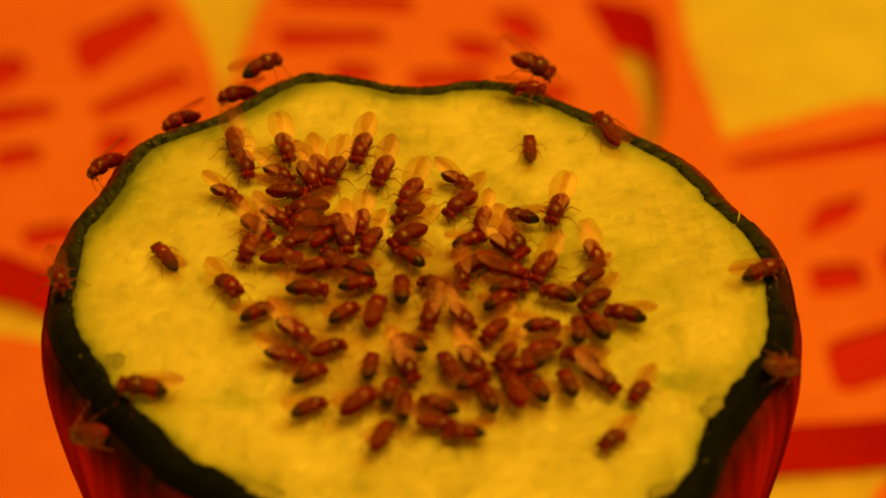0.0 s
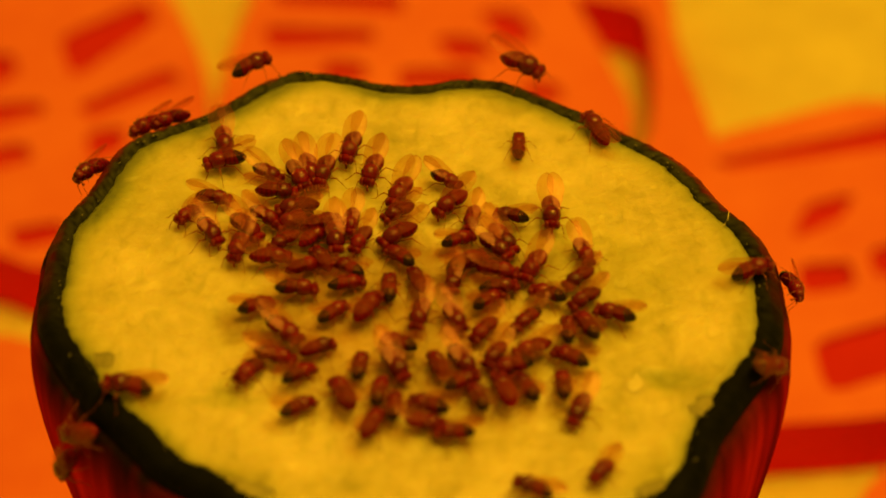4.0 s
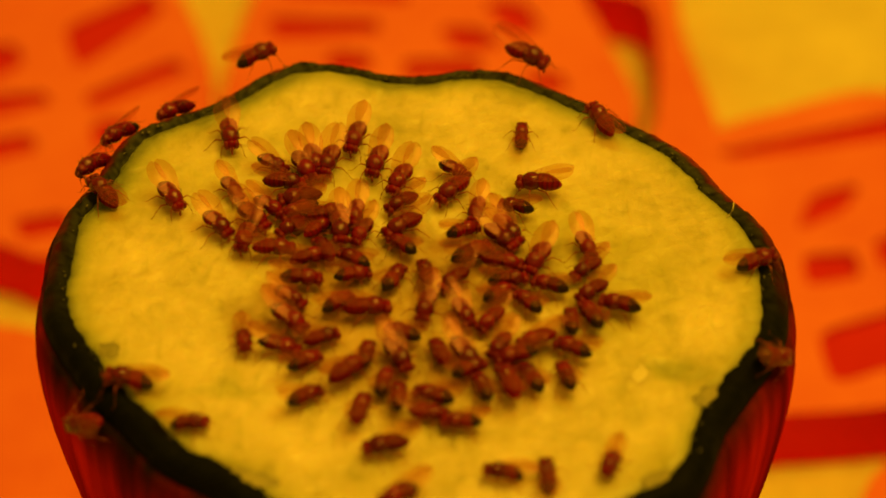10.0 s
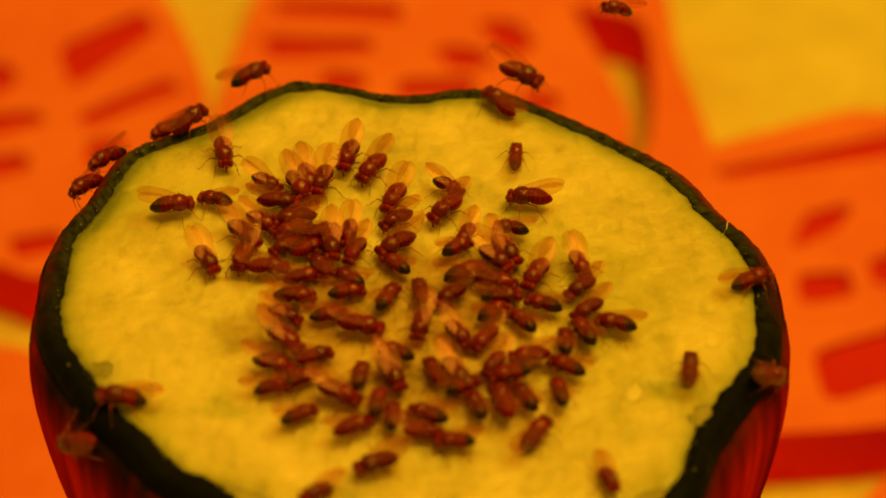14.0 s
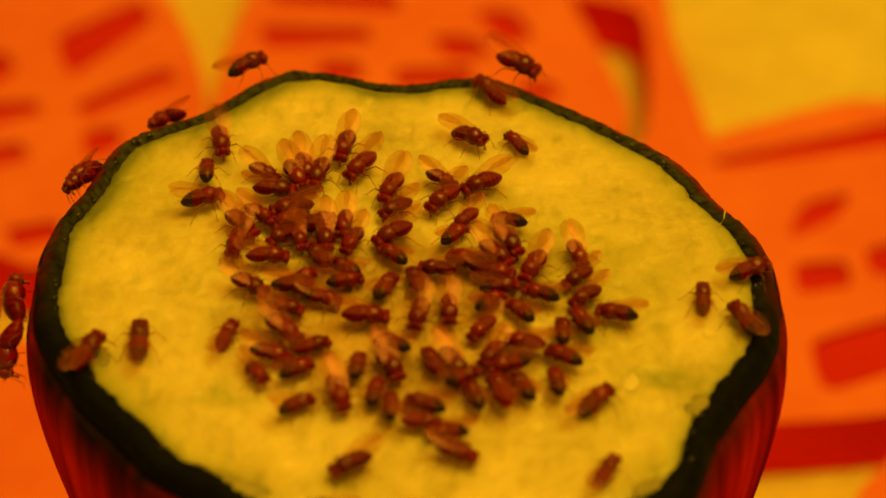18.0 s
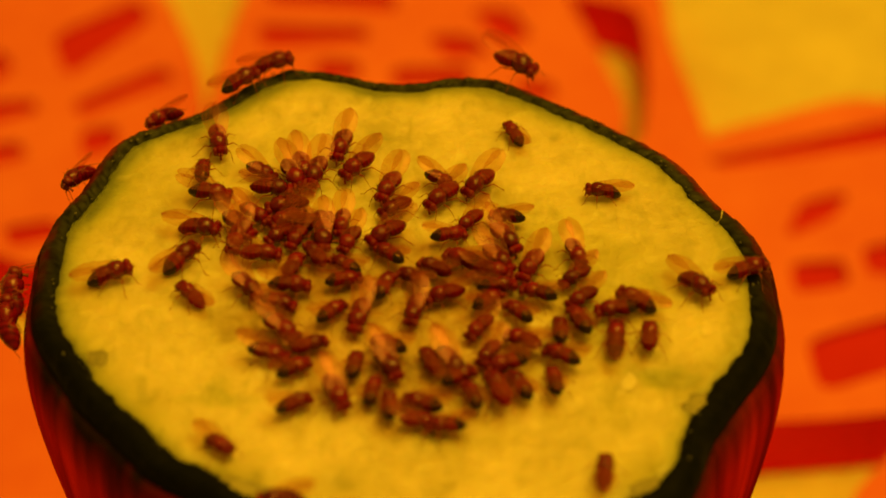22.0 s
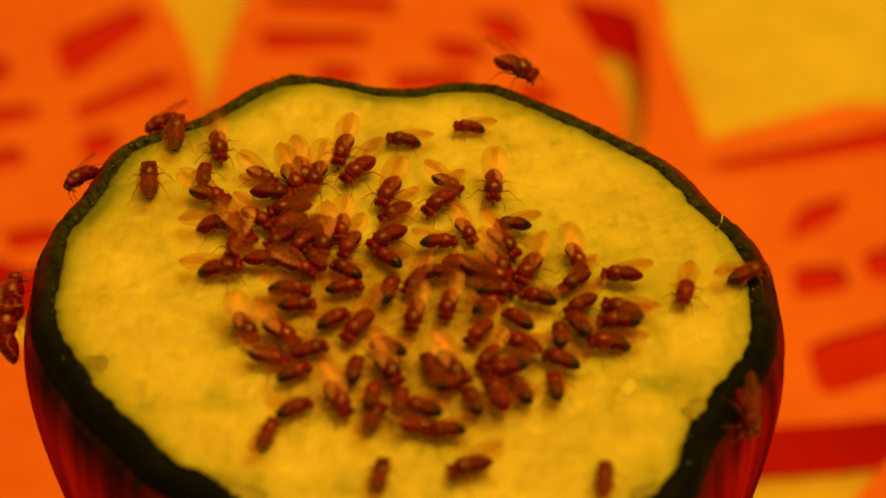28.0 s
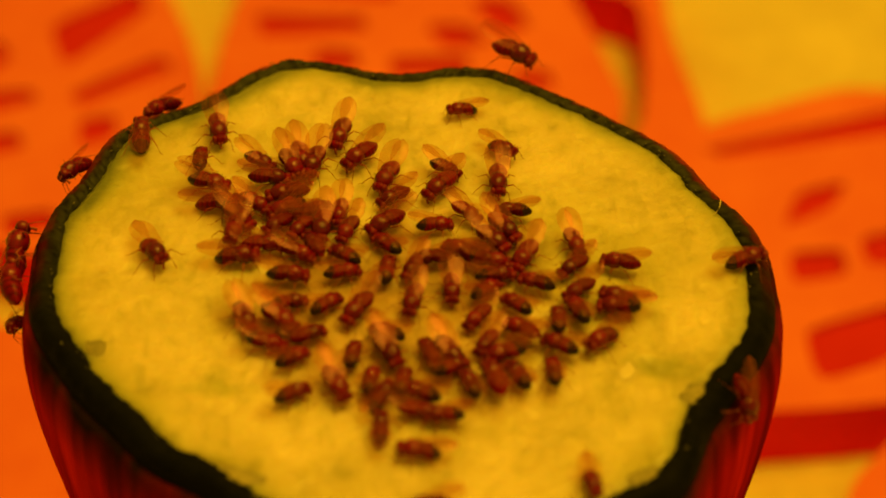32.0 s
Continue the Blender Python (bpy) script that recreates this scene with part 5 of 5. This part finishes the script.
    crawl("f98", [(0.0, -21.66, -9.95, -2.09, -70, 33, 141), (14.5, -21.66, -9.95, -2.09, -70, 33, 141), (15.0, -22.07, -8.99, -3.51, 25, 65, -137), (15.5, -23.35, -7.48, -5.76, 80, 23, -84), (16.0, -24.63, -5.97, -8.00, 94, -31, -74), (17.0, -23.23, -7.71, -2.13, -31, -70, 55), (17.5, -22.09, -6.63, 0.20, 0, -0, 47), (18.0, -21.58, -5.29, 60), (19.0, -19.88, -1.15, 50), (19.5, -17.97, 2.45, 44), (20.0, -16.28, 6.61, 36), (21.0, -14.46, 6.96, -19), (23.0, -14.95, 7.32, -6), (25.0, -14.14, 7.83, 20), (29.0, -13.34, 8.26, -0), (32.0, -13.39, 8.78, -6)])
    crawl("f103", [(0.0, -18.30, 21.32, -1.20, 64, 5, -139), (32.0, -18.30, 21.32, -1.20, 64, 5, -139)])
    crawl("f105", [(0.0, -23.38, 16.05, -1.20, 64, 2, -122), (2.0, -23.56, 15.47, -1.20, 64, -2, -119), (4.5, -23.61, 15.29, -1.20, 64, -3, -118), (6.0, -23.70, 15.01, -1.20, 64, -3, -117), (9.0, -23.70, 14.99, -1.20, 64, -4, -117), (12.0, -23.79, 14.70, -1.20, 64, -6, -115), (13.0, -23.78, 14.73, -1.20, 64, -7, -115), (16.5, -23.82, 14.58, -1.20, 64, -6, -115), (19.0, -24.04, 13.90, -1.20, 64, -8, -112), (21.0, -23.89, 14.37, -1.20, 64, -7, -114), (25.0, -23.91, 14.31, -1.20, 63, -9, -113), (28.0, -23.73, 14.89, -1.20, 64, -5, -116), (30.0, -23.93, 14.23, -1.20, 63, -9, -113), (32.0, -23.97, 14.12, -1.20, 64, -7, -113)])
    crawl("w31", [(0.0, -14.20, 24.40, -1.20, 64, -5, -145), (1.0, -16.08, 22.62, -1.20, 64, 1, -143), (2.0, -19.55, 20.68, -1.20, 64, 8, -138), (4.5, -19.86, 20.51, -1.20, 64, 5, -136), (6.0, -20.08, 20.38, -1.20, 64, 8, -136), (7.5, -22.11, 18.63, -1.20, 64, 1, -128), (9.0, -22.13, 18.60, -1.20, 64, 1, -127), (10.5, -22.26, 18.42, -1.20, 64, 3, -128), (12.0, -22.52, 18.02, -1.20, 64, 2, -126), (13.0, -22.38, 18.25, -1.20, 64, 0, -126), (14.5, -22.73, 17.64, -1.20, 64, 4, -127), (16.5, -22.81, 17.48, -1.20, 64, 7, -128), (18.0, -23.70, 14.98, -1.20, 64, -5, -116), (19.5, -19.54, 21.44, -8.00, 94, -31, -137), (32.0, -17.38, 22.59, -8.00, 94, -31, -142)])
    crawl("w32", [(0.0, -25.47, 1.85, 0.20, 0, -0, -72), (2.0, -26.77, 0.28, -2.18, 73, 1, -87), (4.0, -22.90, -9.00, -6.06, -91, 68, 124), (4.5, -25.53, -2.60, -15.40, -102, 42, 106), (5.0, -24.85, -5.21, -10.44, 105, -67, -73), (5.5, -24.54, -6.06, -3.68, -30, -82, 61), (6.0, -24.81, -3.25, -0.30, -39, -42, 78), (6.5, -21.47, -0.51, 28), (7.0, -19.12, 0.39, 38), (7.5, -18.92, 1.51, 55), (8.0, -19.51, 7.99, 94), (8.5, -21.74, 9.23, 129), (9.0, -22.92, 10.22, 120), (9.6, -22.95, 10.34, 128), (10.0, -22.95, 10.34, 130), (10.5, -21.88, 10.21, 63), (11.0, -19.99, 14.58, 53), (12.0, -18.88, 19.82, 0.20, 0, -0, 81), (12.5, -19.04, 20.34, -0.50, -32, 2, 61), (13.0, -19.21, 20.86, -1.20, -64, -7, 42), (14.0, -16.90, 20.79, 0.20, 0, -0, 44), (14.5, -14.18, 22.77, 0.20, 0, -0, 44), (15.5, -6.91, 21.61, 19), (16.5, 0.20, 20.42, -15), (17.0, 3.80, 19.51, -28), (18.0, 4.64, 17.64, -39), (19.0, 6.60, 15.92, -47), (20.0, 10.78, 14.56, -43), (20.5, 13.50, 10.20, -59), (21.0, 15.54, 7.27, -52), (21.5, 17.34, 4.66, -56), (22.0, 20.52, 1.13, -52), (22.5, 21.16, -2.12, -89), (23.0, 20.80, -5.61, -95), (23.5, 20.78, -7.22, -95), (23.8, 21.40, -8.60, 0.20, 20, 15, -83), (24.0, 22.45, -9.24, -1.09, -40, 54, -80), (32.0, 22.45, -9.24, -1.09, -40, 54, -80)])
    crawl("w34", [(0.0, -18.28, 4.52, 131), (0.2, -17.94, 7.53, 91), (0.5, -17.60, 10.54, 50), (1.0, -16.21, 10.07, 23), (2.0, -14.79, 11.00, -15), (3.2, -15.92, 9.39, -74), (4.5, -17.05, 7.79, -134), (5.0, -18.38, 5.25, -132), (5.2, -17.20, 4.33, -80), (5.5, -16.02, 3.42, -28), (6.0, -14.68, 2.61, -30), (7.5, -11.64, 0.97, -15), (9.0, -12.00, -1.16, -83), (10.5, -11.21, -6.84, -78), (12.0, -9.95, -8.12, -13), (13.0, -9.83, -7.79, -21), (14.5, -8.78, -7.83, 8), (16.5, -8.96, -8.27, 11), (18.0, -10.02, -7.42, -60), (18.3, -11.12, -6.70, -114), (18.7, -12.22, -5.99, -169), (19.0, -13.32, -5.28, 137), (20.0, -16.77, -1.81, 142), (20.5, -18.90, -5.02, 125), (20.7, -17.46, -6.86, 71), (20.8, -16.03, -8.70, 18), (21.0, -14.59, -10.54, -36), (21.5, -13.42, -11.29, -33), (22.0, -11.93, -14.07, -44), (22.5, -8.75, -15.58, 12), (23.0, -5.25, -15.03, 42), (25.0, -3.35, -12.52, 36), (27.5, -10.00, -14.90, 42), (28.0, -8.84, -12.74, 70), (29.0, -9.11, -10.82, 95), (29.5, -10.99, -6.94, 124), (30.0, -13.40, -5.55, 135), (30.5, -16.88, -1.44, 143), (31.0, -22.05, 2.47, 139), (31.3, -23.75, 2.63, -1.33, 33, 16, -174), (31.5, -25.45, 2.79, -2.67, 67, 3, -127), (31.8, -27.15, 2.94, -4.00, 83, -31, -89), (32.0, -27.22, 2.00, -5.00, 87, -31, -89)])
    crawl("w36", [(0.0, -13.50, 1.26, -55), (1.0, -14.88, -2.14, -96), (1.5, -14.30, -6.15, -70), (2.0, -10.92, -8.22, 0), (3.2, -10.84, -7.71, -67), (4.5, -10.76, -7.20, -134), (5.2, -10.19, -8.80, -88), (6.0, -9.63, -10.41, -42), (7.5, -2.87, -15.75, 7), (8.2, -2.90, -17.50, -49), (9.0, -2.93, -19.26, -105), (10.0, -0.92, -19.29, -138), (10.5, -0.75, -18.23, -126), (12.0, 3.16, -14.91, -125), (12.3, 3.73, -14.58, -68), (12.7, 4.30, -14.24, -11), (13.0, 4.87, -13.90, 45), (14.5, 9.37, -11.51, 57), (16.5, 9.43, -10.82, 92), (18.0, 12.70, -10.08, 41), (19.0, 14.31, -4.42, 89), (21.0, 14.44, -4.27, 83), (23.0, 14.62, -4.18, 86), (25.0, 14.70, -4.28, 89), (26.5, 14.33, -4.28, 136), (28.0, 13.96, -4.28, -177), (29.0, 13.76, -5.01, -176), (30.0, 13.88, -5.00, -174), (31.0, 13.35, -6.05, -146), (32.0, 13.60, -5.37, -136)])
    crawl("w3", [(0.0, -18.83, -11.12, -20.00, 100, -30, -60), (15.0, -19.16, -11.34, -18.00, 102, -30, -61), (15.8, -18.41, -14.48, -6.00, 90, -31, -48), (16.1, -16.07, -11.20, -3.00, 25, -47, 48), (16.5, -13.74, -7.91, 110), (18.0, -12.26, -3.69, 68), (19.0, -12.42, -1.41, 85), (21.0, -13.16, -1.48, 117), (22.0, -14.92, 0.26, 136), (22.5, -18.05, 0.01, 155), (23.0, -21.77, -0.34, 142), (24.0, -23.29, 1.57, 131), (25.0, -23.47, 1.80, 121), (25.8, -22.88, 7.91, -1.67, 34, 12, 161), (26.7, -22.29, 14.02, -3.33, 67, -1, -159), (27.5, -21.71, 20.13, -5.00, 87, -31, -129), (32.0, -17.38, 22.59, -8.00, 94, -31, -142)])
    crawl("w24", [(0.0, -17.38, 22.59, -8.00, 94, -31, -142), (18.0, -17.38, 22.59, -8.00, 94, -31, -142), (20.8, -27.23, 4.37, -5.00, 87, -31, -94), (21.1, -25.65, 2.37, -2.50, 30, -38, -21), (21.5, -24.07, 0.36, 27), (22.0, -20.65, 2.24, 20), (22.5, -19.92, 2.94, 23), (23.0, -20.04, 2.73, 21), (23.5, -17.13, 2.37, 6), (25.0, -13.51, 3.78, 4), (28.0, -12.94, 3.25, -0), (29.0, -13.17, 2.73, -10), (30.0, -12.16, 2.77, -28), (31.0, -11.48, 3.36, -6), (32.0, -11.60, 2.99, -6)])
    crawl("Xw", [(0.0, -16.18, -14.08, -22.00, 97, -31, -48), (7.5, -16.96, -14.86, -15.00, 100, -30, -50), (8.4, -19.44, -13.11, -5.00, 87, -31, -51), (8.7, -17.88, -12.58, -2.50, 33, -33, 6), (9.0, -16.32, -12.04, 42), (9.8, -14.91, -12.65, 3), (10.5, -13.50, -13.27, -35), (11.0, -11.96, -13.72, -51), (12.0, -9.29, -16.65, -37), (12.5, -9.01, -16.23, -35), (13.0, -7.00, -17.99, -33), (13.8, -6.05, -17.56, -108), (14.5, -5.11, -17.13, 177), (15.5, -4.89, -19.09, 180), (25.5, -3.41, -20.04, 180), (26.5, -2.72, -16.01, 122), (27.5, -2.03, -11.98, 65), (29.0, -1.71, -10.93, 64), (30.0, -1.44, -11.28, 55), (31.0, -1.53, -10.97, 55), (32.0, -1.26, -10.52, 57)])
    crawl("Yw", [(0.0, 12.64, -13.45, -132), (1.0, 12.67, -15.41, -86), (2.0, 10.62, -17.87, -144), (4.5, 7.80, -17.63, 161), (6.0, 7.76, -17.72, 155), (7.5, 7.76, -17.71, 164), (9.0, 6.77, -17.62, -160), (10.5, 5.41, -17.09, 171), (12.0, 5.03, -17.14, 174), (13.0, -1.67, -17.58, 177), (14.0, -0.35, -19.35, 180), (26.0, -1.28, -20.13, 165), (26.8, -1.56, -18.62, 118), (27.5, -1.85, -17.12, 71), (28.0, -1.41, -16.38, 79), (28.5, -1.53, -13.73, 87), (29.0, -1.46, -14.58, 106), (30.0, -1.30, -14.34, 95), (31.0, -1.10, -13.86, 79), (32.0, -1.31, -13.47, 89)])
    crawl("Zw", [(0.0, 10.18, -20.08, 180), (9.0, 10.29, -20.80, -180), (9.5, 9.45, -19.14, 137), (10.0, 8.61, -17.47, 95), (10.5, 9.21, -16.39, 89), (11.0, 9.78, -12.70, 84), (11.5, 10.75, -12.63, 45), (12.0, 14.39, -9.39, 39), (12.5, 17.96, -7.17, 18), (13.0, 20.03, -7.79, 5), (13.2, 19.49, -7.05, 43), (13.5, 18.95, -6.30, 81), (14.5, 19.52, -5.52, 84), (16.5, 20.72, -0.42, 86), (18.0, 20.70, 0.00, 87), (19.0, 20.94, 2.25, 80), (20.0, 20.96, 4.79, 83), (20.5, 19.01, 6.61, 134), (21.0, 19.62, 7.73, 125), (21.5, 18.09, 9.96, 146), (22.0, 14.46, 11.37, 180), (22.5, 11.63, 12.23, -156), (23.0, 9.48, 11.42, -139), (24.0, 8.23, 12.34, 164), (24.5, 7.68, 13.93, 155), (25.0, 5.09, 15.31, 176), (25.5, 5.07, 15.97, 172), (27.5, -0.28, 17.72, 180), (28.0, -0.25, 17.86, 180), (28.5, -0.38, 17.12, -138), (29.0, -0.51, 16.37, -97), (30.0, -0.28, 16.42, -72), (30.5, 1.32, 16.32, -35), (31.0, 1.42, 16.54, -25), (31.5, 3.58, 16.49, -42), (32.0, 7.40, 15.06, -42)])
    crawl("w40", [(0.0, 8.09, 23.15, 0.40, -8, 0, -14), (0.5, 10.20, 22.21, 0.40, -12, 0, -18), (1.0, 11.69, 23.17, 0.00, -35, 0, -26), (1.5, 14.30, 23.48, -0.90, -50, 0, -42), (2.0, 16.52, 21.34, -2.00, -62, 0, -50), (2.5, 21.50, 15.00, -4.00, -75, 0, -58), (3.3, 26.07, 7.56, -4.00, -78, 0, -75), (3.9, 26.90, 5.20, -3.20, -78, 0, -82), (4.5, 26.86, 3.72, -2.51, -76, 13, -83), (5.5, 26.84, -2.32, -5.37, -88, 62, -97), (6.0, 26.20, -3.63, -10.48, -130, 81, -141), (6.6, 23.01, -7.79, -15.24, 90, 33, 66), (7.2, 19.83, -11.95, -20.00, 100, -30, 50), (24.0, 18.62, -13.71, -26.00, 97, -31, 47), (25.0, 24.00, 0.00, -26.00, 95, -31, 80), (26.0, 25.90, 8.00, -15.00, 90, -31, 100), (26.5, 25.87, 8.96, -5.00, 87, -31, 106), (27.0, 22.89, 5.88, -2.50, 28, -41, -175), (27.5, 19.90, 2.80, -122), (28.0, 19.71, 0.91, -103), (28.5, 20.77, 0.79, -87), (29.0, 22.23, -4.51, -97), (29.5, 20.22, -7.61, -121), (30.0, 16.77, -13.28, -139), (30.5, 12.73, -14.72, -169), (31.0, 9.54, -14.93, 174), (31.5, 4.06, -14.89, 180), (32.0, 1.10, -15.62, 180)])
    crawl("w16", [(0.0, -15.48, 23.96, -9.00, 95, -31, -148), (14.0, -15.48, 23.96, -9.00, 95, -31, -148), (15.5, -26.80, 9.15, -6.00, 90, -31, -105), (15.8, -26.59, 5.72, -4.40, 74, 24, -118), (16.2, -26.38, 2.29, -2.80, 10, 61, 180), (16.5, -26.18, -1.13, -1.20, -60, 27, 112), (17.5, -26.86, 2.73, -2.31, -74, -0, 88), (19.0, -26.86, 2.73, -2.32, -74, -2, 88), (23.0, -26.89, 3.61, -2.40, -75, 0, 87), (28.0, -26.88, 3.45, -2.37, -75, 1, 87), (32.0, -26.79, 6.38, -2.03, -71, -20, 74)])
    crawl("w17", [(0.0, -13.10, 26.45, -9.00, 95, -31, -155), (14.5, -13.10, 26.45, -9.00, 95, -31, -155), (16.5, -26.72, 9.13, -8.00, 94, -31, -107), (17.0, -26.86, 4.25, -6.00, 85, 13, -98), (17.5, -26.99, -0.64, -4.00, 79, 58, -94), (19.0, -27.00, -0.37, -3.72, 78, 53, -94), (20.0, -26.95, 0.49, -3.11, -55, 73, 125), (21.0, -26.91, 1.35, -2.50, -74, 24, 98), (23.0, -26.97, 0.45, -2.97, -77, -35, 86), (28.0, -26.96, 0.54, -2.90, -73, -47, 80), (32.0, -26.88, 3.52, -2.39, -75, 3, 88)])
    crawl("n1", [(0.0, -8.47, 8.00, -150), (32.0, -8.47, 8.00, -150)])
    crawl("n2", [(0.0, -6.51, 7.55, 25), (32.0, -6.51, 7.55, 25)])
    crawl("g1", [(0.00, 150.00, 70.00, -85.00, 0, 0, 200), (13.30, 150.00, 70.00, -85.00, 0, 0, 200), (13.70, 34.40, 28.11, 7.00, 0, -10, 195), (13.80, 33.22, 24.42, 7.00, 0, -10, 195), (13.90, 15.86, 25.29, 7.00, 0, -10, 195), (14.00, 15.55, 25.88, 7.00, 0, -10, 195), (14.10, 12.86, 14.35, 7.00, 0, -10, 195), (14.20, 8.40, 3.19, 7.00, 0, -10, 195), (14.35, -2.78, -14.85, 7.00, 0, -10, 195), (14.50, -9.74, -28.81, 7.00, 0, -10, 195), (14.90, -60.00, -60.00, -40.00, 0, 0, 200), (15.30, -90.00, -90.00, -85.00, 0, 0, 205), (32.00, -90.00, -90.00, -85.00, 0, 0, 205)])


motions()
